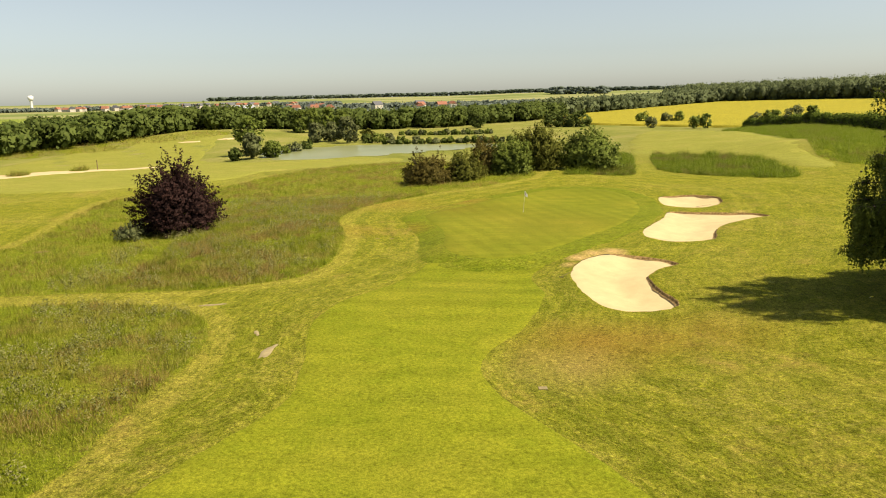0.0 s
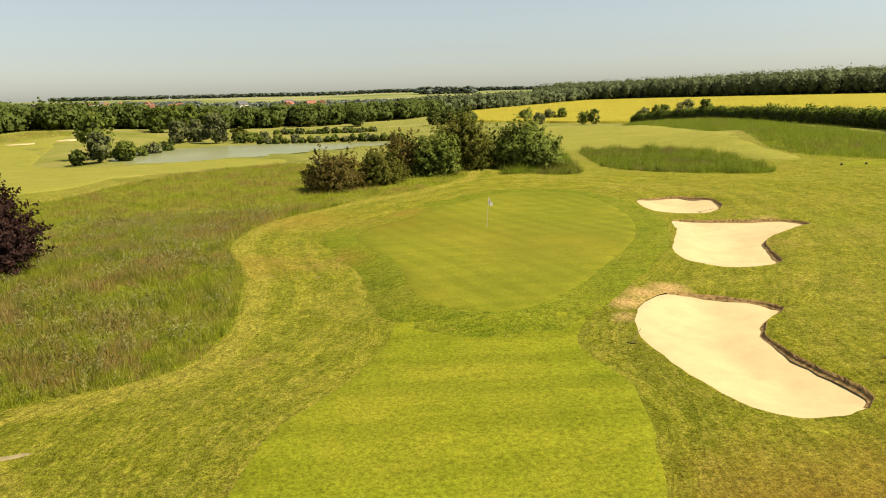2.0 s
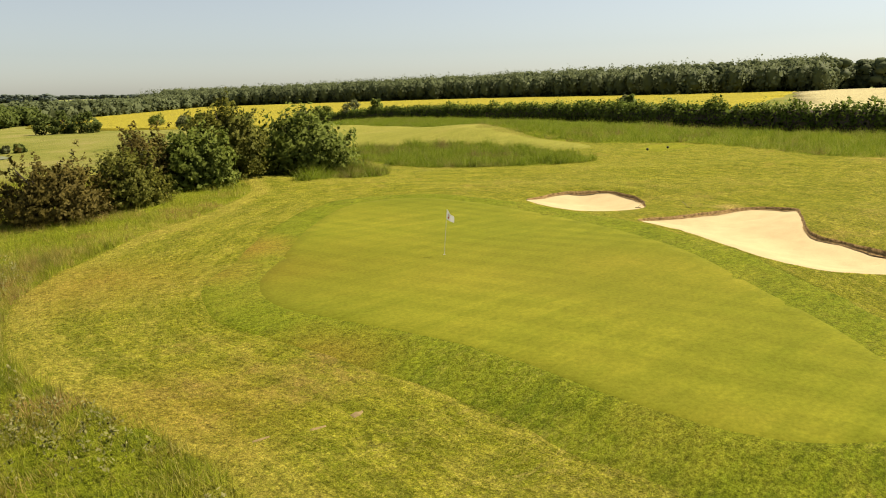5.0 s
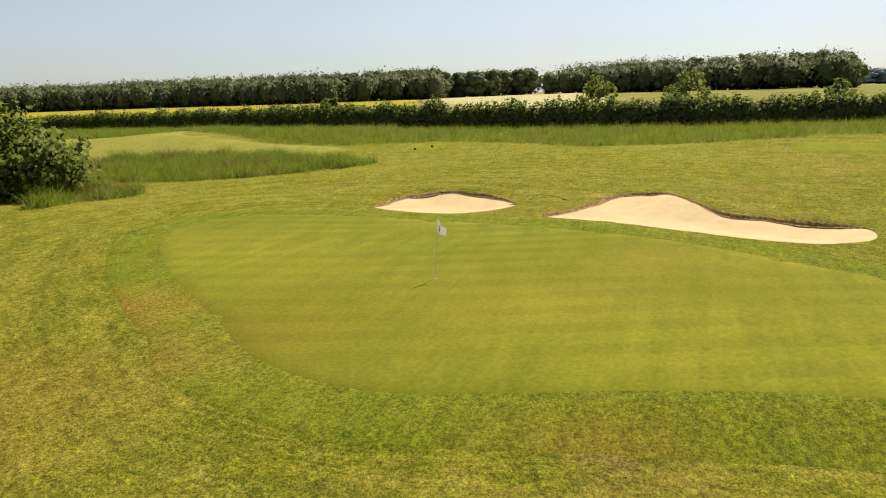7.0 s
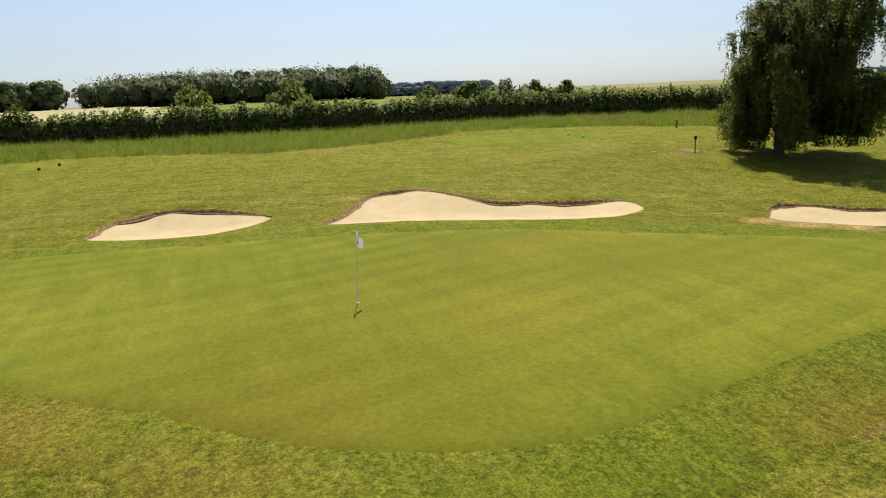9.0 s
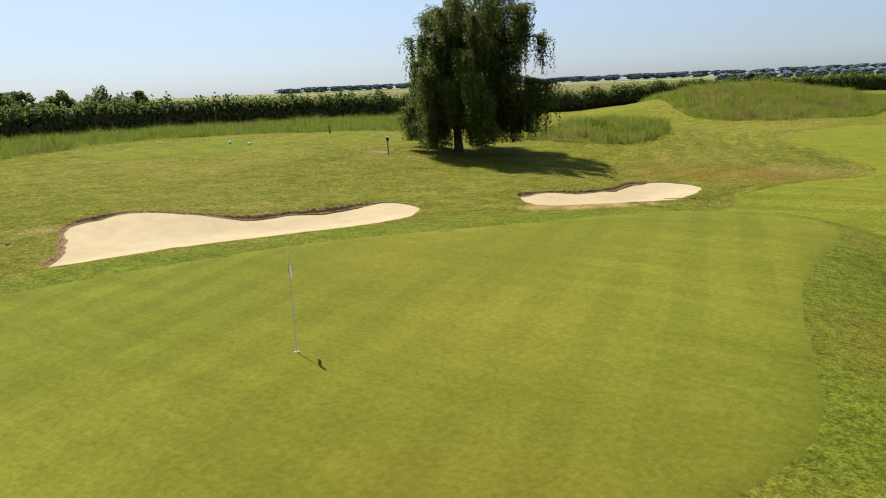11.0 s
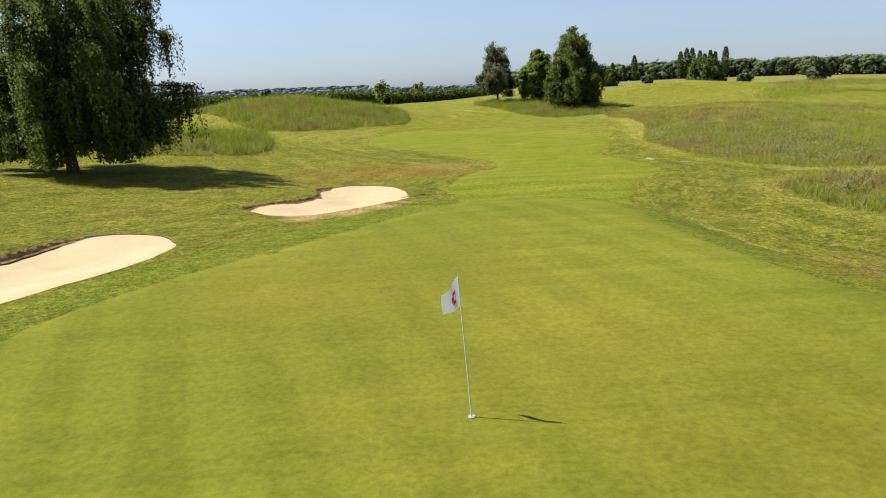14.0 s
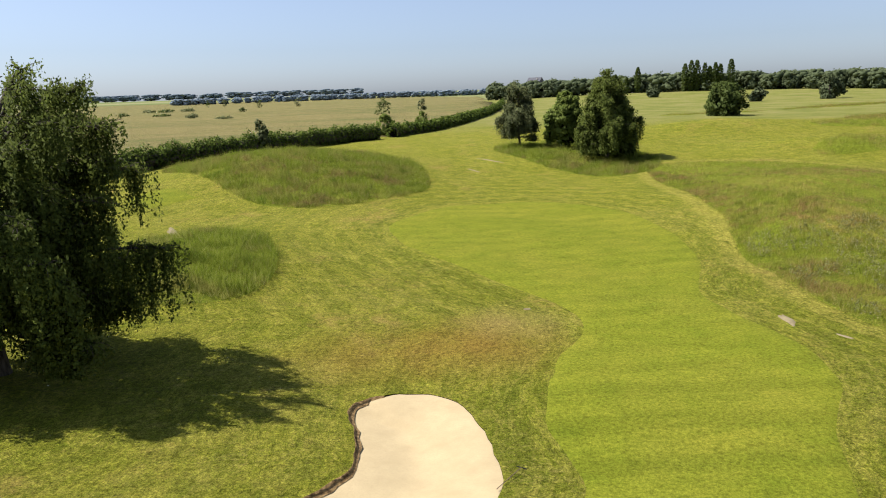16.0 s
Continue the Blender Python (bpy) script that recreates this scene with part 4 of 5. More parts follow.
# ---- tall rough grass ----
def tall_grass(name, poly, per_m2, tall, label, seed, lift=0.01, blade=TALL, thin=None):
    r = np.random.default_rng(seed)
    sheet(name + "_bed", poly, 1.5, lift, TALL_BED, "matted base of long uncut grass", "grass")
    lo, hi = poly.min(0), poly.max(0)
    n = int((hi - lo).prod() * per_m2)
    p = lo + r.random((n, 2)) * (hi - lo)
    p = p[inside(poly, p[:, 0], p[:, 1])]
    if thin:
        # sparser away from the path round the green
        p = p[r.random(len(p)) < np.where((p[:, 0] > thin[0]) & (p[:, 1] < thin[1]), 1.0, 0.3)]
    n = len(p)
    lump = np.array([noise.noise(Vector((u * 0.45, w * 0.45, seed))) + 0.6 * noise.noise(Vector((u * 1.6, w * 1.6, seed))) for u, w in p])
    h = tall * r.uniform(0.4, 1.15, n) * np.clip(0.85 + 1.0 * lump, 0.25, 2.0)
    base = np.c_[p, ground_z(p[:, 0], p[:, 1])]
    vs = []
    for _ in range(3):
        a = r.uniform(0, 2 * np.pi, n)
        foot = base + np.c_[r.normal(size=(n, 2)) * 0.10, np.zeros(n)]
        stalk = r.random(n) < 0.2
        hs = np.where(stalk, 1.45 * h, h)
        w = np.c_[np.cos(a), np.sin(a), np.zeros(n)] * np.where(stalk, 0.005 + 0.004 * h, 0.006 + (0.007 if thin else 0.014) * h)[:, None]
        tip = foot + np.c_[r.normal(size=(n, 2)) * (np.where(stalk, 0.22, 0.6) * h)[:, None] + (-0.05, 0.03), hs]
        vs.append(np.stack([foot - w, foot + w, tip], 1))
    v = np.concatenate(vs).reshape(-1, 3)
    ob = new(name, mesh_np(name, v, np.arange(len(v)).reshape(-1, 3), puffed(np.tile((0, 0, 1.0), (len(v) // 3, 1)), r, 0, 0.3, 3)))
    ob.data.materials.append(blade)
    return tagged(ob, label, "tall grass", "", "stuff")


ROUGH_NW = rounded([(-10.5, 44.9), (-8.4, 49), (-8.1, 53), (-8.3, 59), (-9.6, 64.5), (-9.7, 69.5), (-8, 75.6), (-3.8, 81.4), (1.2, 85.8), (6.7, 90), (11.5, 94.8), (13.5, 99), (16, 108),
                    (6, 122), (-6, 143), (-13, 140), (-22, 126), (-28, 112), (-33, 99), (-41, 88), (-39, 75), (-37, 60), (-44, 50), (-40, 44.4), (-28, 43.6), (-19, 43.3)], 4)
ROUGH_W = rounded([(-12.4, 19.5), (-12.1, 23), (-11.8, 26.6), (-11.6, 30.5), (-12, 34.2), (-13.3, 37.2), (-16, 39.8), (-22, 40.8), (-30, 41), (-42, 40), (-46, 26), (-44, 8), (-46, -12),
                   (-38, -26), (-26, -30), (-21, -20), (-19, -5), (-16.5, 8)], 4)
ISLE_N = rounded([(16.6, 97), (20.5, 96.4), (26, 96.2), (27.6, 101), (31, 114), (33.6, 127), (28, 125), (26, 112), (21, 100.5)], 4)
ISLE_NE = rounded([(31.6, 101), (34.2, 94), (38, 89), (42.6, 86), (44.6, 87.6), (46.5, 97), (46.5, 110), (40, 122), (36.5, 122), (33.5, 112)], 4)
STRIP = rounded([(79, 200), (71, 156), (66, 131), (57, 109), (53.6, 97), (55.5, 89), (57, 82), (53.5, 74), (51, 66), (55.5, 51), (57.5, 42), (55.5, 36), (52, 29), (47, 17), (52, 6), (64, 3),
                 (70, 20), (72, 45), (72, 80), (80, 110), (91, 140), (101, 175), (104, 205)], 4)
MOUND_A = rounded([(24.5, 26.6), (21, 26), (19.3, 23.4), (18.8, 18.5), (20.4, 11.5), (25, 6), (29, 8), (30, 17), (28, 25)], 4)
MOUND_B = rounded([(43, -40), (32, -20), (23, -8), (15.5, -8.3), (7.5, -15), (6.2, -24), (8, -38), (16, -48), (30, -50)], 4)
ISLE_S = rounded([(-6.5, -49), (-9, -40), (-12.5, -30), (-16.5, -23.5), (-22, -25), (-27, -32), (-28, -44), (-24, -54), (-15, -58), (-8, -56)], 4)
tall_grass("tall_grass", ROUGH_NW, 80, 0.44, "long uncut meadow grass with brown seed heads", 41, thin=(-22, 84))
tall_grass("tall_grass", ROUGH_W, 60, 0.36, "long green uncut meadow grass", 42, thin=(-24, 60))
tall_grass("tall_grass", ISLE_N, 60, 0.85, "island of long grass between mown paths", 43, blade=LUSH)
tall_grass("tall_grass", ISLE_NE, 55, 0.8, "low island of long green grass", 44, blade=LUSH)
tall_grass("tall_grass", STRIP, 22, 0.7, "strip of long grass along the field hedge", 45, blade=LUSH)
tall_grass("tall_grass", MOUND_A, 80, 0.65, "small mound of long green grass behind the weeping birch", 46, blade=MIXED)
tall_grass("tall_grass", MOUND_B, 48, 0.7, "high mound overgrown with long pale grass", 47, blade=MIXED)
VALLEY = rounded([(-124, 202), (-113, 210), (-107, 215), (-98, 219.5), (-101, 238), (-92, 243), (-83, 258), (-78, 268), (-84, 280), (-92, 277), (-101, 267), (-117, 255), (-136, 252), (-156, 250), (-150, 220)], 3)
tall_grass("tall_grass", VALLEY, 3, 1.1, "dark green long grass before the valley trees", 49)
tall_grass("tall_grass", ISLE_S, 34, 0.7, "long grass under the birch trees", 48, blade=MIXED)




def weeds(lo, hi, count, seed):
    """Leafy weeds standing in the long grass."""
    r = np.random.default_rng(seed)
    p = np.array(lo) + r.random((count, 2)) * (np.array(hi) - lo)
    p = p[inside(grown(ROUGH_NW, -0.4), p[:, 0], p[:, 1]) | inside(grown(ROUGH_W, -0.4), p[:, 0], p[:, 1])]
    p = p[[noise.noise(Vector((u * 0.25, w * 0.25, 12))) > -0.12 for u, w in p]]
    tall = r.uniform(0.25, 0.75, len(p))
    k = np.repeat(np.arange(len(p)), 16)
    u = r.random(len(k))
    spread_out = r.normal(size=(len(k), 2)) * (0.11 * (1.3 - u) * tall[k] / 0.5)[:, None]
    at = np.c_[p[k] + spread_out, ground_z(p[k, 0], p[k, 1]) + 0.08 + u * tall[k]]
    v, f = leaf_cards(at, 0.05, r, 0.5, 1.8)
    ob = new("meadow_weeds", mesh_np("meadow_weeds", v, f, puffed(np.c_[spread_out, 0.3 + u], r, 0.6, 0.3)))
    ob.data.materials.append(leaf_material("weed_leaves", (0.180, 0.195, 0.050), (0.420, 0.390, 0.180), 0.45, 0.3))
    tagged(ob, "grey-green leafy weeds growing in the long grass", "weeds", "", "stuff")


weeds((-26, 16), (-7, 84), 6000, 57)

verge = np.full(len(gc), 100.0, np.float32)
for p in (ROUGH_NW, ROUGH_W):
    verge[near] = np.minimum(verge[near], -edge_distance(p, gc[near, 0], gc[near, 1]))
ground.data.attributes.new("verge", "FLOAT", "POINT").data.foreach_set("value", verge)


# ---- nap of the mown rough ----
def nap_build(t, b):
    g = t.nodes.new("ShaderNodeNewGeometry")
    green = ramp(t, g.outputs["Random Per Island"], (0.0, (0.082, 0.112, 0.004)), (0.5, (0.148, 0.162, 0.008)), (1.0, (0.205, 0.204, 0.014)))
    straw = ramp(t, g.outputs["Random Per Island"], (0.0, (0.130, 0.128, 0.007)), (0.5, (0.202, 0.190, 0.016)), (1.0, (0.265, 0.236, 0.036)))
    c = mixed(t, ramp(t, spread(t, 0.5, 6.0, rough=0.75), (0.44, 0.0), (0.58, 0.9)), green, straw)
    c = mixed(t, scaled_by(t, spot(t, 7.4, 32.2, 0.6, 5.0), 0.5), c, SCORCHED)
    for x, y in ((12.4, 50.3), (10.9, 49.6), (9.5, 48.4)):
        c = mixed(t, scaled_by(t, spot(t, x, y, 0.2, 1.3), 0.7), c, SANDY)
    t.links.new(c, b.inputs["Base Color"])


NAP = material("mown_grass_blades", nap_build, 1.0)


def mown_nap(lo, hi, per_m2, seed):
    """Short lying blades on the mown rough, combed along the mower's rounds."""
    r = np.random.default_rng(seed)
    n = int((hi[0] - lo[0]) * (hi[1] - lo[1]) * per_m2)
    p = np.array(lo) + r.random((n, 2)) * (np.array(hi) - lo)
    bad = np.zeros(n, bool)
    for q in (grown(GREEN, 1.7), FAIRWAY, ROUGH_NW, ROUGH_W, *[grown(q, 0.25) for q in bunker_edges]):
        bad |= inside(q, p[:, 0], p[:, 1])
    p = p[~bad]
    thick = np.array([noise.noise(Vector((u * 0.55, w * 0.55, 3))) + 0.7 * noise.noise(Vector((u * 2.0, w * 2.0, 8))) for u, w in p])
    p = p[thick > r.uniform(-0.55, 0.35, len(p))]
    n = len(p)
    a = 0.6 * np.sin(p[:, 0] * 0.21) + 0.5 * np.sin(p[:, 1] * 0.16 + 1) + 1.35 + r.normal(size=n) * 0.55
    long = 0.055 * r.uniform(0.6, 1.5, n)
    foot = np.c_[p, ground_z(p[:, 0], p[:, 1])]
    side = np.c_[-np.sin(a), np.cos(a), np.zeros(n)] * (0.17 * long)[:, None]
    tip = foot + np.c_[np.cos(a) * long, np.sin(a) * long, 0.22 * long + 0.006]
    v = np.stack([foot + side, foot - side, tip], 1).reshape(-1, 3)
    ob = new("mown_grass", mesh_np("mown_grass", v, np.arange(3 * n).reshape(-1, 3), puffed(np.tile((0, 0, 1.0), (n, 1)), r, 0, 0.22, 3)))
    ob.data.materials.append(NAP)
    tagged(ob, "short dry clippings and blades on the mown rough", "grass", "", "stuff")


mown_nap((-14, 16), (34, 90), 130, 55)


# ---- far woods ----
def wood(name, line, deep, tall, spacing, leaf, label, seed, clump=1.6, cards=150):
    """Many crowns side by side along a band."""
    r = np.random.default_rng(seed)
    p = np.array(line, float)
    seg = np.linalg.norm(np.diff(p, axis=0), axis=1)
    s = np.r_[0, np.cumsum(seg)]
    rows = max(1, int(deep / spacing))
    far = clump > 2.4
    shapes = [np.concatenate(blob_points(crown_blobs(r, 1.0, 0.0, 1.0, 16, 0.42, 0.3), 4 * cards, r, 0.2, 0.03), 1) for _ in range(6)]
    pieces, soft = [], []
    ball = bmesh.new()
    bmesh.ops.create_icosphere(ball, subdivisions=1, radius=1.0)
    bv = np.array([q.co[:] for q in ball.verts])
    bt = np.array([[q.index for q in f.verts] for f in ball.faces])
    ball.free()
    billows = []
    for k in range(6):
        lobes = []
        for b in crown_blobs(r, 1.0, 0.1, 1.0, 24, 0.5, 0.27)[::8]:
            rough = 1 + 0.35 * np.array([noise.noise(Vector(q * 1.7) + Vector((3.1 * b[0] + k, b[1], 0))) for q in bv])
            lobes.append((np.array(b[:3]) + bv * rough[:, None] * np.array(b[3:]) * 0.95, bt))
        lobes.append((bv * (0.26, 0.26, 0.40) + (0, 0, 0.42), bt))
        billows.append(joined(lobes))
    cores = []
    for row in range(rows):
        for u in np.arange(0, s[-1], spacing):
            u = u + r.uniform(-0.5, 0.5) * spacing
            x, y = np.interp(u, s, p[:, 0]), np.interp(u, s, p[:, 1])
            k = int(np.clip(np.searchsorted(s, u) - 1, 0, len(seg) - 1))
            d = (p[k + 1] - p[k]) / seg[k]
            off = row * spacing + r.uniform(-0.4, 0.4) * spacing
            x, y = x - d[1] * off, y + d[0] * off
            h = tall * r.uniform(0.91, 1.06) * (0.88 if row == 0 else 1.0)
            w = spacing * (r.uniform(1.7, 2.4) if tall > 14 else r.uniform(1.25, 1.9))
            kind = int(r.integers(len(shapes)))
            q = shapes[kind][r.permutation(4 * cards)[: cards if row < 2 else cards // 3]]
            d = q[:, 3:] + 0.8 * (q[:, :3] - (0, 0, 0.4)) / 0.5
            q = q[:, :3] * (w, w, h)
            q[:, :2] += (x, y)
            q[:, 2] += gz(x, y)
            if not far:
                pieces.append(leaf_cards(q, clump, r, 0.5, 1.0, out=1.6 * d))
                soft.append(puffed(d, r, 0.6, 0.12))
                q, qd = inner_points(r, max(40, cards // 4))
                pieces.append(leaf_cards(q * (0.38 * w, 0.38 * w, 0.41 * h) + (x, y, gz(x, y) + 0.42 * h), max(1.8 * clump, 0.10 * w), r, 0.2, 1.3, out=qd))
                soft.append(puffed(qd, r, 0.6, 0.12))
            if far or tall > 9:
                lobes, lobe_faces = billows[kind]
                if row > 2:
                    lobes, lobe_faces = lobes[-len(bv):], bt
                cores.append((lobes * (w, w, h) + (x, y, gz(x, y)), lobe_faces))
    if far:
        ob = new(name, mesh_np(name, *joined(cores)))
    else:
        v, f = joined(pieces)
        ob = new(name, mesh_np(name, v, f, np.concatenate(soft)))
        if cores:
            part("inner_crowns", joined(cores), leaf, ob)
    ob.data.materials.append(leaf)
    return tagged(ob, label, "wood", "", "stuff")


WOOD_EAST = [(280, 793), (356, 643), (411, 413), (411, 249), (424, 205)]
# the paler leaf tint on these woods is painted haze
wood("wood", WOOD_EAST[::-1], 60, 18.4, 7.5, MID_HAZE_LEAF, "dense broadleaf wood behind the rapeseed field", 51, 0.9, 420)
wood("wood", [(600, 190), (556, 240), (548, 268)], 40, 22, 12, MID_HAZE_LEAF, "end of a broadleaf wood beyond a pale field", 52, 1.3, 520)
wood("wood", [(387, -22), (405, 38), (434, 108)], 60, 16.8, 8, MID_HAZE_LEAF, "compact broadleaf copse on the rise", 53, 0.75, 600)
wood("wood", [(832, -260), (870, -110), (900, 60)], 40, 17, 13, HAZE_TINT_LEAF, "distant wood with haze painted into its leaf colour", 54, 2.8, 120)
wood("wood", [(-330, 120), (-220, 190), (-153, 222), (-136, 256), (-121, 291), (-100, 336), (-69, 353), (-23, 369), (24, 419), (60, 470)][::-1], 30, 10.0, 7, WOOD_LEAF, "belt of trees across the valley", 55, 1.0, 480)
wood("wood", [(60, 520), (120, 600), (230, 700), (300, 830)][::-1], 40, 12, 8, MID_HAZE_LEAF, "belt of trees along the valley side", 56, 1.7, 230)
wood("wood", [(-70, -460), (-156, -432), (-224, -404), (-281, -370), (-340, -330), (-420, -260)], 30, 12, 9, MID_HAZE_LEAF, "belt of park trees beyond the fairways", 57, 1.3, 240)
wood("wood", [(420, -1400), (100, -1440), (-350, -1420)], 40, 13, 14, HAZE_TINT_LEAF, "wood on the horizon, its leaves coloured pale for haze", 58, 3.0, 130)
wood("wood", [(2300, -1900), (1500, -2500), (700, -2700), (100, -2700)], 50, 26, 36, HAZE_TINT_LEAF, "wooded ridge far beyond the meadow, painted pale blue as haze", 59, 8.0, 60)

RAPE = turf("rapeseed_bloom", (0.18, 0.165, 0.018), (0.285, 0.240, 0.028), (0.24, 0.22, 0.03), streak=(0.02, 0.25, 30), relief=0.1)
CORN = turf("pale_cereal", (0.30, 0.27, 0.13), (0.38, 0.33, 0.17), (0.42, 0.36, 0.20), streak=(0.02, 0.3, 20), relief=0.1)
MEADOW = turf("dry_meadow", (0.100, 0.110, 0.030), (0.190, 0.155, 0.056), (0.235, 0.180, 0.078), streak=(0.008, 0.03, 10), relief=0.3)
sheet("rapeseed_field", rounded([(118, 262), (114, 225), (109, 173), (100, 130), (93, 106), (200, 140), (396, 215), (404, 300), (404, 413), (350, 640), (270, 780), (130, 640), (60, 400), (80, 318)], 3),
      12, 0.7, RAPE, "rapeseed field in yellow bloom", "field")
sheet("cereal_field", rounded([(96, 98), (200, 132), (396, 208), (560, 228), (585, 165), (436, 112), (250, 82), (92, 76)], 3), 12, 0.6, CORN, "pale ripening cereal field", "field")
sheet("meadow", rounded([(90, 30), (70, -15), (52, -46), (14, -100), (-4, -130), (-60, -400), (-100, -1380), (600, -1700), (1600, -1500), (900, -300), (420, -60)], 3), 14, 0.25, MEADOW, "flat brownish meadow beyond the hedge", "meadow")
sheet("crop_field", rounded([(-420, 560), (-200, 520), (-60, 660), (-110, 900), (-600, 860)], 3), 20, 0.5, turf("young_crop", (0.12, 0.16, 0.025), (0.17, 0.20, 0.035), (0.21, 0.21, 0.05), streak=(0.02, 0.2, 40), relief=0.1), "green crop field across the valley", "field")
sheet("fairway", rounded([(-62, 95), (-46, 97.5), (-34, 110), (-28, 126), (-20, 139), (-10, 155), (-10, 176), (-22, 180), (-42, 174), (-64, 190), (-84, 280), (-104, 280), (-112, 230), (-108, 160), (-90, 110)], 4),
      3, 0.06, PALE, "broad pale fairway sloping to the pond", "fairway")
sheet("fairway", rounded([(36, 134), (35.5, 127), (41, 124), (48, 111), (48, 96), (52, 93), (55.5, 108), (65, 131), (70, 156), (78, 200), (82, 236), (70, 240), (54, 200), (42, 160)], 4),
      3, 0.05, PALE, "pale mown fairway beyond the green", "fairway")


def water_build(t, b):
    c = ramp(t, spread(t, 0.05, 4.0), (0.35, (0.17, 0.185, 0.075)), (0.7, (0.23, 0.24, 0.11)))
    t.links.new(c, b.inputs["Base Color"])
    b.inputs["Specular IOR Level"].default_value = 0.35
    bump(t, b, spread(t, 2.5, 4.0), 0.08, 0.05)


water = sheet("water", grown(POND, 1.5), 6, 0, material("pond_water", water_build, 0.3), "calm greenish pond water", "pond", height=lambda x, y: np.full(np.shape(x), POND_Z))


# ---- things round the green ----
STEEL = plain("dark_metal", (0.03, 0.03, 0.035), 0.45, 0.6)
TIMBER = plain("weathered_timber", (0.20, 0.14, 0.085), 0.85, 0.0, 0.4, 20)
WHITE = plain("white_paint", (0.78, 0.77, 0.74), 0.5)
BARE = plain("bare_earth", (0.24, 0.175, 0.075), 0.95, 0.0, 0.5, 5)
CHALK = plain("chalky_soil", (0.28, 0.225, 0.115), 0.95, 0.0, 0.35, 3)


def block(sx, sy, sz, soft=0.01):
    bm = bmesh.new()
    bmesh.ops.create_cube(bm, size=1.0)
    bmesh.ops.scale(bm, vec=(sx, sy, sz), verts=bm.verts)
    bmesh.ops.bevel(bm, geom=bm.edges[:], offset=soft, segments=2, affect="EDGES")
    return bm


def moved(bm, x, y, z):
    bmesh.ops.translate(bm, vec=(x, y, z), verts=bm.verts)
    return bm


def knob(radius, z, squash=1.0):
    bm = bmesh.new()
    bmesh.ops.create_uvsphere(bm, u_segments=18, v_segments=12, radius=radius)
    bmesh.ops.scale(bm, vec=(1, 1, squash), verts=bm.verts)
    return moved(bm, 0, 0, z)


def ball_washer(x, y):
    top = thing("ball_washer", x, y, gz(x, y), "dark metal ball washer on a leaning post beside the tee", "ball washer")
    part("post", tube([(0, 0, -0.1), (0.02, -0.02, 0.5), (0.05, -0.05, 0.95)], [0.045, 0.04, 0.04], 10), TIMBER, top, "weathered dark post")
    head = part("head", moved(block(0.2, 0.16, 0.26, 0.04), 0.06, -0.06, 1.05), STEEL, top, "black box-shaped head")
    part("cap", moved(knob(0.09, 0, 0.6), 0.06, -0.06, 1.21), WHITE, head, "white domed cap")


ball_washer(30.4, 40.05)


def tee_marker(x, y, paint, label, group):
    top = thing("tee_marker", x, y, gz(x, y) + 0.02, label, "tee marker", group)
    part("ball", knob(0.13, 0.12, 0.9), paint, top)
    part("spike", tube([(0, 0, -0.12), (0, 0, 0.05)], [0.01, 0.015], 6), STEEL, top, "metal spike")


for mx, my in ((45.1, 40.6), (47.3, 40.9)):
    tee_marker(mx, my, WHITE, "small round white tee marker on the tee", "white tee markers")
for mx, my in ((50.6, 84.9), (52.6, 83.8)):
    tee_marker(mx, my, STEEL, "small dark tee marker on the mown grass", "dark tee markers")


def short_post(x, y, tall, label):
    top = thing("marker_post", x, y, gz(x, y), label, "post")
    part("stake", tube([(0, 0, -0.1), (0, 0, tall * 0.6), (0.01, 0, tall)], [0.09, 0.085, 0.08], 8), TIMBER, top)
    part("cap", moved(block(0.2, 0.2, 0.05, 0.012), 0.01, 0, tall), TIMBER, top)


short_post(47.7, 28.9, 0.75, "short brown wooden post at the edge of the long grass")


def rake(x, y, turn, label):
    top = thing("bunker_rake", x, y, gz(x, y) + 0.06, label, "rake", "bunker rakes", "", turn)
    part("handle", tube([(-0.5, 0, 0.02), (0.2, 0, 0.05), (1.1, 0, 0.10)], [0.012, 0.012, 0.012], 8), TIMBER, top, "long wooden handle")
    part("head", moved(block(0.03, 0.36, 0.03, 0.008), -0.52, 0, 0.0), STEEL, top, "dark toothed head")
    for k in range(8):
        part("tine", tube([(-0.52, -0.16 + k * 0.045, 0), (-0.52, -0.16 + k * 0.045, -0.05)], [0.006, 0.004], 5), STEEL, top)


rake(7.9, 44.4, 52, "bunker rake lying on the grass at the edge of the sand")
rake(27.0, 67.2, 44, "bunker rake lying on the turf between two bunkers")
rake(26.0, 69.9, 20, "bunker rake lying half in the sand of the oval bunker")


def patch(name, x, y, w, l, turn, material_, label, seed, lift=0.025):
    a = np.linspace(0, 2 * np.pi, 14, endpoint=False)
    r = np.random.default_rng(seed)
    q = np.stack([w / 2 * np.cos(a), l / 2 * np.sin(a)], 1) * r.uniform(0.65, 1.2, (14, 1))
    c, s = math.cos(radians(turn)), math.sin(radians(turn))
    p = rounded(q @ np.array([[c, s], [-s, c]]) + (x, y), 3)
    return sheet(name, p, max(0.25, min(w, l) / 4), lift, material_, label, "ground patch")


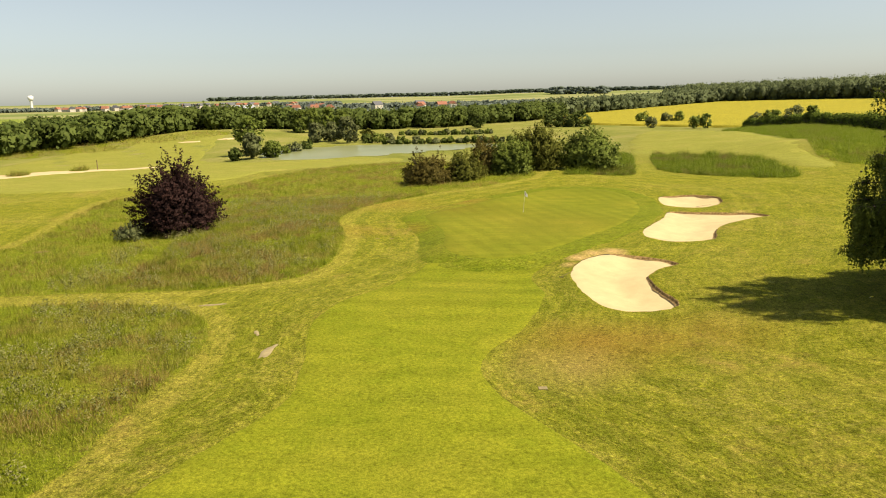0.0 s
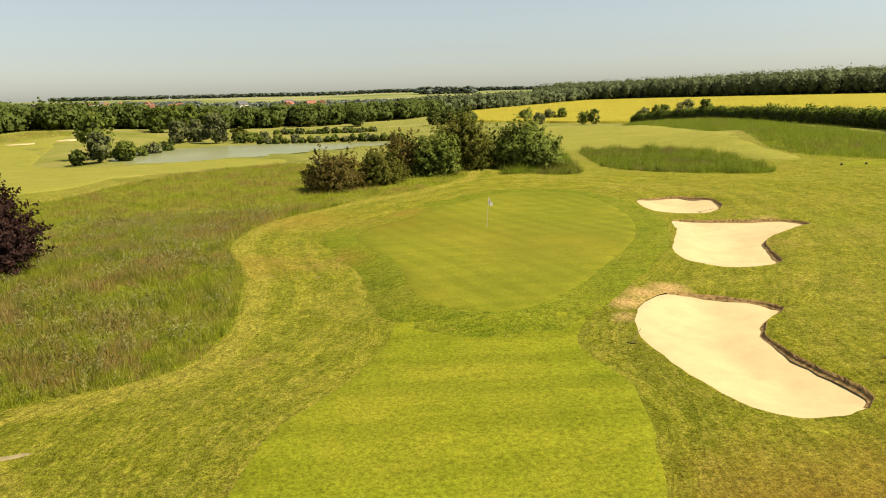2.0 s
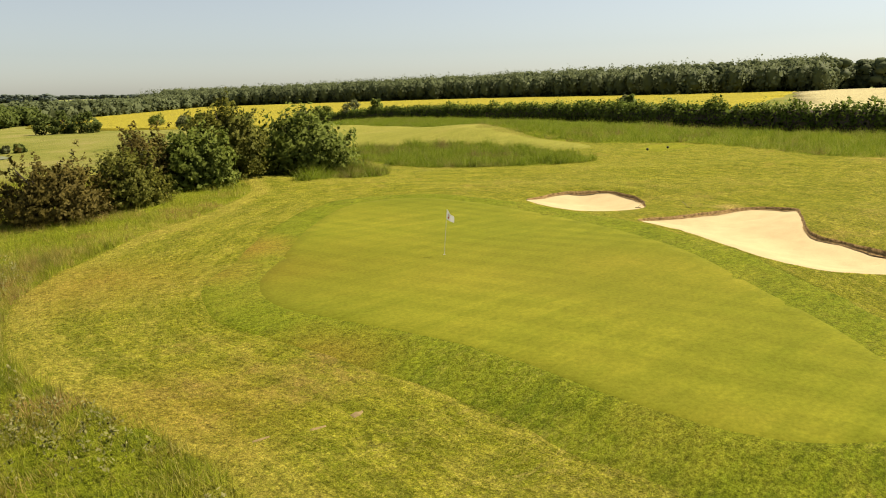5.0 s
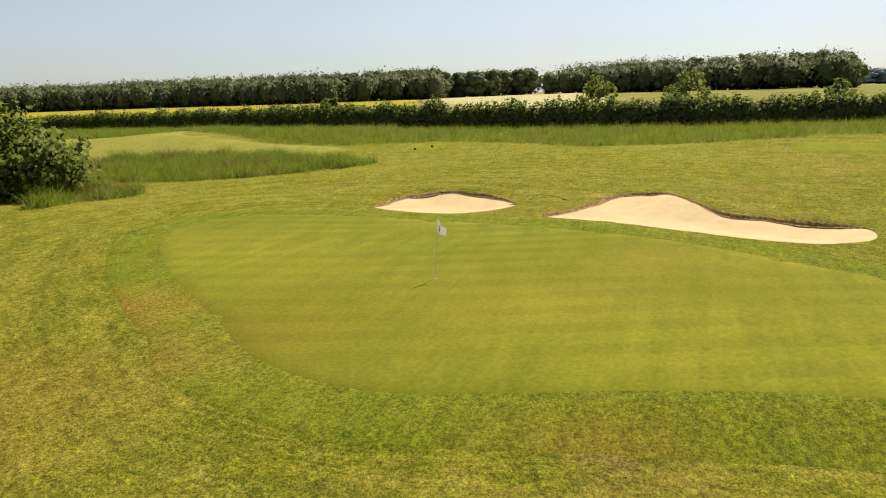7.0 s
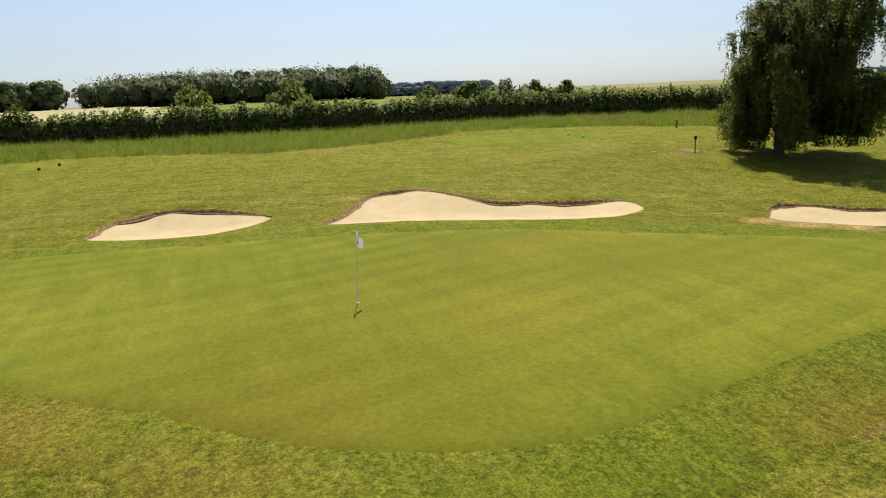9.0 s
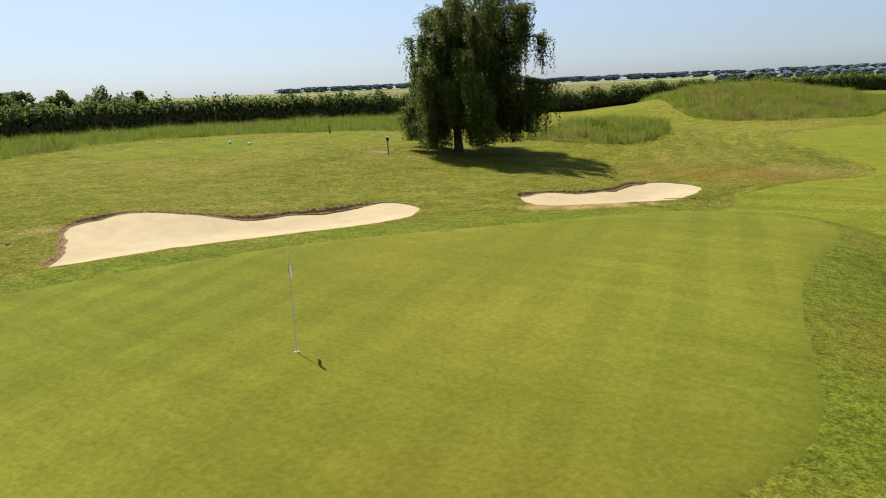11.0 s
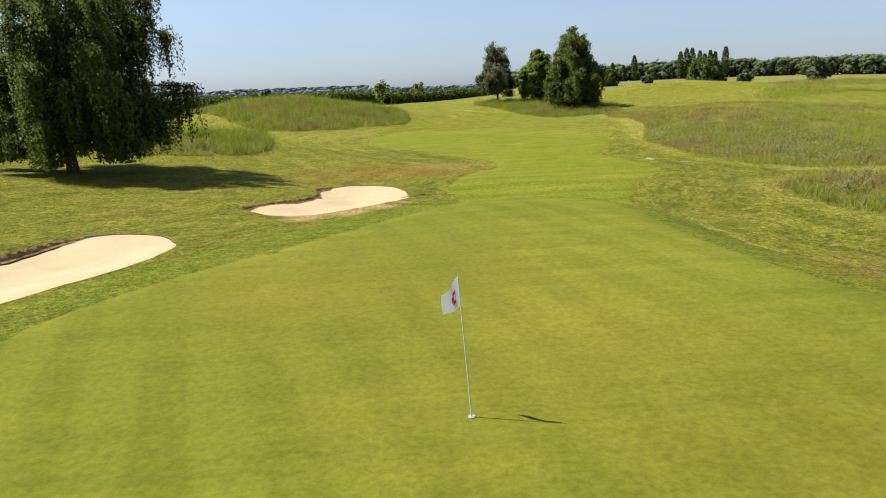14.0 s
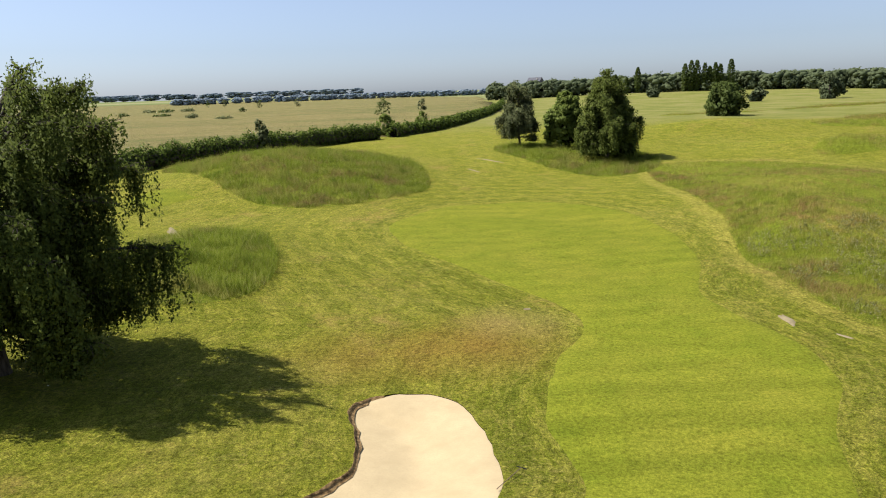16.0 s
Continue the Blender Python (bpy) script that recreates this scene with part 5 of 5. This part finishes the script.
for k, (px, py, w, l, turn) in enumerate([(-8.4, 31.6, 0.55, 1.9, -12), (-9.6, 34.4, 0.25, 0.9, 20), (-13.6, 40.0, 1.6, 0.4, 5), (-4.3, 58.3, 0.45, 0.3, 0), (-5.5, 58.2, 0.9, 0.14, 4), (-6.8, 58.4, 0.7, 0.12, 8),
                                          (29.9, 2.6, 0.8, 6.5, 22), (-0.6, -32, 0.5, 4, 22), (-4.2, -41.5, 0.6, 6, 30), (31.5, 39.6, 2.2, 1.0, 0), (-33.5, 57.6, 1.6, 0.8, 0)]):
    patch("bare_patch", px, py, w, l, turn, BARE if 2 < k < 6 or k > 8 else CHALK, "worn patch of bare pale soil in the turf", 60 + k)
patch("tee_ground", 46.5, 44.5, 9.5, 17, -24, FAIR, "bright green mown tee ground", 81, 0.03)
patch("tee_ground", 53.5, 84.7, 7, 5, 0, FAIR, "small bright green tee ground", 82, 0.03)
patch("tee_ground", 36, -14, 7, 9, 20, FAIR, "round bright green tee ground", 83, 0.03)


def plate(x, y):
    top = thing("yardage_plate", x, y, gz(x, y) + 0.03, "flat pale distance plate set in the grass", "marker plate")
    part("slab", moved(block(0.36, 0.28, 0.04, 0.01), 0, 0, -0.015), CHALK, top)


plate(3.95, 27.0)

# ---- pond, valley ----
REED = [(-52.4, 180.5, 3.5, 4.0), (-44.5, 200.5, 5, 3.5), (-42.7, 207.6, 6, 4.2), (-40.6, 217, 5, 3.6), (-21, 239, 4, 3.4), (-17, 239.5, 4, 3.0), (-24.5, 238.5, 5, 3.2), (-13, 240, 3.4, 2.6), (-8, 238, 3.2, 2.3),
        (-52.4, 182.2, 4.3, 3.0)]
r_reed = np.random.default_rng(33)
for (ax, ay), (cx, cy), count in (((-18, 231), (22, 223.5), 18), ((-15, 281), (20, 283), 20)):
    for u in np.linspace(0, 1, count):
        u = u + r_reed.normal() * 0.012
        REED.append((ax + (cx - ax) * u, ay + (cy - ay) * u, r_reed.uniform(1.8, 3.6), r_reed.uniform(1.3, 2.5)))
for k, (bx, by, w, h) in enumerate(REED):
    tree("pond_shrub", bx, by, "rounded green shrub on the pond bank", "shrub", w, h, 0.0, 700, 0.36, (WOOD_LEAF, BRIGHT_LEAF, GREY_LEAF)[k % 3], 0.05, 100 + k, 8, "shrubs round the pond", lobe=0.26)
for k, (bx, by, w, h, leaf) in enumerate([(-51.5, 195, 9.5, 12, BRIGHT_LEAF), (-48.8, 184, 5.4, 6.4, GREY_LEAF), (-44.5, 187, 6, 4.6, BRIGHT_LEAF), (-42, 243, 7.5, 6.2, GREY_LEAF), (-37, 246, 7, 6.6, GREY_LEAF), (-31, 239, 8, 8.6, GREY_LEAF), (-25, 250, 6, 4.2, DARK_LEAF),
                                          (-55, 283, 7, 9.0, BRIGHT_LEAF), (-50, 285, 7, 9.6, BRIGHT_LEAF), (-45, 288, 7, 9.8, BRIGHT_LEAF), (-40, 292, 6, 8.6, BRIGHT_LEAF), (-58, 290, 8, 8.0, WOOD_LEAF),
                                          (50.4, 326, 9, 7, WOOD_LEAF), (56.7, 325, 10, 8, WOOD_LEAF), (63, 319, 9, 7.5, WOOD_LEAF), (18, 344, 11, 8, WOOD_LEAF)]):
    tree("valley_tree", bx, by, "leafy tree near the pond with a rounded crown", "tree", w, h, 0.0, 2200, 0.42, leaf, 0.16, 130 + k, 14, "trees in the valley", lobe=0.22)
for k, (bx, by, w, h) in enumerate([(85, 288, 6, 4.5), (97, 273, 6, 5), (101, 272, 5, 5.5), (114, 258, 6, 5.5), (112.6, 245, 6, 6), (112, 239, 6, 5.5), (110.5, 223, 7, 6), (108, 207, 5, 5.5), (98, 348, 8, 5), (109, 344, 7, 4.5), (114, 341, 6, 5),
                                    (88.5, 112, 2.4, 4.6), (90, 114, 2.4, 4.4), (119.8, 74, 9, 7), (108, 58.6, 7.5, 7), (96, 25, 10, 5.5), (11.2, -104, 5, 5.2), (0.9, -124, 4.5, 5), (33, -66, 3, 4.6), (92, 40, 5, 5)]):
    tree("field_shrub", bx, by, "light green shrub growing by the field hedge", "shrub", w, h, 0.0, 1500, 0.30, BRIGHT_LEAF if k % 3 else GREY_LEAF, 0.07, 160 + k, 12, "shrubs by the hedge", lobe=0.22)
for k, (bx, by, w, h) in enumerate([(186, -440, 10, 2.4), (180, -577, 16, 3), (196, -570, 18, 3), (212, -577, 14, 2.6), (225, -845, 6, 9), (190, -776, 7, 12), (133, -666, 6, 8), (93, -648, 8, 11), (113, -471, 7, 3), (114, -333, 9, 2.6), (123, -243, 4, 2), (44, -129, 3.2, 4.0), (11, -236, 7, 8), (-6, -258, 5, 8), (150, -400, 14, 1.6), (90, -300, 12, 1.4)]):
    tree("meadow_shrub", bx, by, "small dark green shrub out on the dry meadow", "shrub", w, h, 0.0, 500, 0.34, GREY_LEAF if k % 2 else WOOD_LEAF, 0.06, 400 + k, 8, "shrubs on the meadow", lobe=0.26)
for k in range(11):
    h = 5.2 + 1.7 * math.sin(k * 2.1)
    tree("young_tree", 207 - 1.3 * k, -7 - 3.0 * k, "slim young tree in a row beyond the hedge", "tree", 7.0, h, 0.0, 1300, 0.42, BRIGHT_LEAF, 0.08, 190 + k, 10, "young trees beyond the hedge", lobe=0.24)


def bare_tree(x, y, tall, seed):
    """A thinly leaved tree whose branches show."""
    r = np.random.default_rng(seed)
    top = thing("bare_tree", x, y, gz(x, y), "lone thinly leaved tree with bare branches in a field", "tree")
    stem = [tube([(0, 0, -0.3), (0.1, 0, tall * 0.35), (0, 0.2, tall * 0.9)], [0.5, 0.4, 0.1], 8)]
    tips = []
    for _ in range(60):
        a, h = r.uniform(0, 2 * np.pi), r.uniform(0.25, 0.8) * tall
        d = np.array([math.cos(a), math.sin(a), r.uniform(0.4, 1.2)])
        line = np.array([(0, 0, h) + d * s * tall * 0.30 + r.normal(size=3) * 0.4 * s for s in (0, 0.5, 1)])
        stem.append(tube(line, [0.18, 0.1, 0.03], 5))
        tips.append(line[1] + (line[2] - line[1]) * r.random((14, 1)) + r.normal(size=(14, 3)) * 0.8)
    part("trunk", joined(stem), BARK, top, "grey bark and bare branches")
    part("crown", leaf_cards(np.concatenate(tips), 0.4, r), GREY_LEAF, top, "thin pale foliage")


bare_tree(403.8, 116.6, 15, 71)


def poplar(x, y, tall, seed):
    r = np.random.default_rng(seed)
    top = thing("poplar", x, y, gz(x, y), "tall narrow dark poplar beyond the fairways", "tree", "row of poplars")
    part("trunk", tube([(0, 0, -0.3), (0, 0, tall * 0.9)], [0.3, 0.05], 8), BARK, top)
    z = r.random(900) * tall
    w = 0.13 * tall * np.sqrt(np.clip(np.sin(np.pi * (0.06 + 0.92 * z / tall)), 0, 1)) * r.uniform(0.4, 1.0, 900)
    a = r.uniform(0, 2 * np.pi, 900)
    part("crown", leaf_cards(np.c_[w * np.cos(a), w * np.sin(a), z], 0.7, r, 0.2), WOOD_LEAF, top)


for k, (bx, by, h) in enumerate([(-150, -426, 13), (-157, -423, 11), (-164, -421, 17), (-192.6, -410, 18), (-196, -408, 20), (-199.5, -407, 20), (-204, -405, 18), (-207, -404, 16), (-210, -402, 18), (-213, -401, 17), (-218.7, -398, 20), (-141, -430, 12)]):
    poplar(bx, by, h, 210 + k)
# leaf colour lightened to paint in the haze before these trees
for k, (bx, by, w, h) in enumerate([(-148, -350, 8, 5), (-196, -256, 11, 11), (-201, -259, 9, 9.5), (-161, -255, 8, 6.5)]):
    tree("park_tree", bx, by, "dark green rounded tree on open rough grass", "tree", w, h, 0.0, 2500, 0.5, MID_HAZE_LEAF, 0.25, 230 + k, 16, "trees on the open course", lobe=0.2)


# ---- houses ----
PLASTER = plain("house_plaster", (0.55, 0.50, 0.42), 0.9, 0.0, 0.25, 0.5)
TILE = plain("roof_tile", (0.33, 0.14, 0.09), 0.9, 0.0, 0.35, 0.8)
SLATE = plain("roof_slate", (0.12, 0.12, 0.13), 0.8, 0.0, 0.3, 0.8)
GLASS = plain("dark_glass", (0.03, 0.035, 0.045), 0.1)


def gable(w, l, h):
    """A pitched roof with overhanging eaves."""
    bm = bmesh.new()
    o = 0.4
    p = [(-w / 2 - o, -l / 2 - o, 0), (w / 2 + o, -l / 2 - o, 0), (0, -l / 2 - o, h), (-w / 2 - o, l / 2 + o, 0), (w / 2 + o, l / 2 + o, 0), (0, l / 2 + o, h)]
    v = [bm.verts.new(q) for q in p]
    for f in ((0, 1, 2), (5, 4, 3), (0, 2, 5, 3), (1, 4, 5, 2), (0, 3, 4, 1)):
        bm.faces.new([v[k] for k in f])
    return bm


def house(name, x, y, z, w, l, h, rise, turn, roof, label, category="house", group="", wall=None):
    top = thing(name, x, y, z, label, category, group, "", turn)
    part("wall", moved(block(w, l, h, 0.03), 0, 0, h / 2), wall or PLASTER, top)
    r = part("roof", moved(gable(w, l, rise), 0, 0, h), roof, top)
    part("chimney", moved(block(0.7, 0.7, 1.6, 0.03), w * 0.15, l * 0.25, h + rise * 0.8), PLASTER, r)
    for sx in (-1, 1):
        for k in (-1, 1):
            part("window", moved(block(0.06, 1.1, 1.3, 0.01), sx * (w / 2 + 0.02), k * l * 0.25, h * 0.55), GLASS, top)
    return top


def hill(x, y):
    return gz(x, y) - 0.3


r_town = np.random.default_rng(5)
models = [house("house", -600, 1590, hill(-600, 1590), 9, 12, 5.5, 4, 20, TILE, "cream plastered house with a red tiled roof in the distant village", group="village houses"),
          house("house", -560, 1600, hill(-560, 1600), 8, 10, 5, 4, 70, TILE, "small cream house with a red tiled roof in the distant village", group="village houses"),
          house("house", -520, 1610, hill(-520, 1610), 10, 14, 6, 5, 120, SLATE, "pale house with a grey slate roof in the distant village", group="village houses")]
for k in range(64):
    u = r_town.random()
    hx, hy = -800 + 470 * u + r_town.normal() * 20, 1450 + 170 * u + r_town.uniform(-90, 200)
    copy_thing(models[int(r_town.integers(3))], pose(hx, hy, hill(hx, hy), 0, 0, r_town.uniform(0, 180)))
for k in range(14):
    hx, hy = r_town.uniform(-230, 20), 950 + r_town.uniform(-60, 140)
    copy_thing(models[int(r_town.integers(3))], pose(hx, hy, hill(hx, hy), 0, 0, r_town.uniform(0, 180)))
house("barn", -268, 985, hill(-268, 985), 16, 30, 6, 4, 80, plain("barn_sheet", (0.45, 0.47, 0.5), 0.5), "long pale metal-roofed barn across the valley", "barn")
house("house", -172, -440, hill(-172, -440), 8, 10, 6, 4, 30, TILE, "cream house with a steep tiled roof among the poplars")
house("manor", -124, -567, hill(-124, -567), 13, 13, 11, 7, 45, SLATE, "tall stone manor with a steep slate roof above the trees", "house")


def water_tower(x, y):
    top = thing("water_tower", x, y, hill(x, y), "tall white water tower on the skyline", "tower")
    part("shaft", tube([(0, 0, -1), (0, 0, 22), (0, 0, 26)], [3.6, 2.8, 4.0], 20), WHITE, top)
    part("tank", tube([(0, 0, 26), (0, 0, 28), (0, 0, 36), (0, 0, 37)], [4.0, 6.0, 6.0, 0.2], 20), WHITE, top)


water_tower(-960, 1700)
# these far trees carry their haze in the leaf colour
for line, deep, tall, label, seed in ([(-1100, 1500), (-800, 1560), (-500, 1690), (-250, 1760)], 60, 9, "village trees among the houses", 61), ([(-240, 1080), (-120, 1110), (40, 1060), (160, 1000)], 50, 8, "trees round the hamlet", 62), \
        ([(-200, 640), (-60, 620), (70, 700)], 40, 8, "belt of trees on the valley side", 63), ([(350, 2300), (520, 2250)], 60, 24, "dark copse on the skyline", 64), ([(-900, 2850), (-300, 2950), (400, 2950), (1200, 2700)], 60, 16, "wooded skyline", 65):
    wood("wood", line[::-1], deep, tall, 11 if tall < 14 else 22, FAR_HAZE_LEAF if seed > 60 else WOOD_LEAF, label, seed, 2.2 if tall < 14 else 5.0, 60)

# ---- waste bunker and small bunkers on the far fairway ----
sheet("sand_path", rounded([(-82, 103), (-73.5, 112), (-67, 127), (-63, 142), (-60.5, 153), (-66.5, 155), (-73, 143), (-77.5, 129), (-83, 117), (-91, 107)], 4), 1.5, 0.10, SAND, "long pale sandy strip across the fairway", "sand")
for k, (px, py, w, l) in enumerate([(-74.5, 124.5, 3.6, 6.5), (-71, 139, 3.2, 6.5)]):
    p = rounded(np.array([(w / 2 * math.cos(a), l / 2 * math.sin(a)) for a in np.linspace(0, 5.5, 8)]) @ np.array([[0.94, 0.34], [-0.34, 0.94]]) + (px, py), 3)
    tall_grass("grass_island", p, 40, 0.8, "island of long grass in the sandy strip", 90 + k, 0.12)
short_post(-69.5, 143.5, 2.0, "pale post beside the sandy strip")
for k, (px, py) in enumerate([(-85, 242), (-74, 250.5)]):
    patch("far_bunker", px, py, 7, 4, 20, SAND, "small far sand bunker on the slope", 95 + k, 0.2)


# ---- rough hummocks out on the course ----
for k, (px, py, w, l, turn, tall) in enumerate([(-62, -32, 34, 12, 20, 0.5), (-86, -64, 44, 14, 15, 0.5), (-60, -90, 30, 9, 10, 0.45), (-120, -110, 50, 14, 25, 0.5), (-95, -160, 40, 10, 10, 0.5), (-52, -8, 18, 10, 0, 0.5), (-150, -180, 60, 14, 30, 0.5),
                                                (38, -62, 30, 9, -40, 0.6)]):
    a = np.linspace(0, 2 * np.pi, 12, endpoint=False)
    q = np.stack([w / 2 * np.cos(a), l / 2 * np.sin(a)], 1) * np.random.default_rng(300 + k).uniform(0.75, 1.15, (12, 1))
    c, s = math.cos(radians(turn)), math.sin(radians(turn))
    tall_grass("tall_grass", rounded(q @ np.array([[c, s], [-s, c]]) + (px, py), 4), 9, tall * 1.3, "hummock of long pale grass out on the course", 310 + k, 0.04)
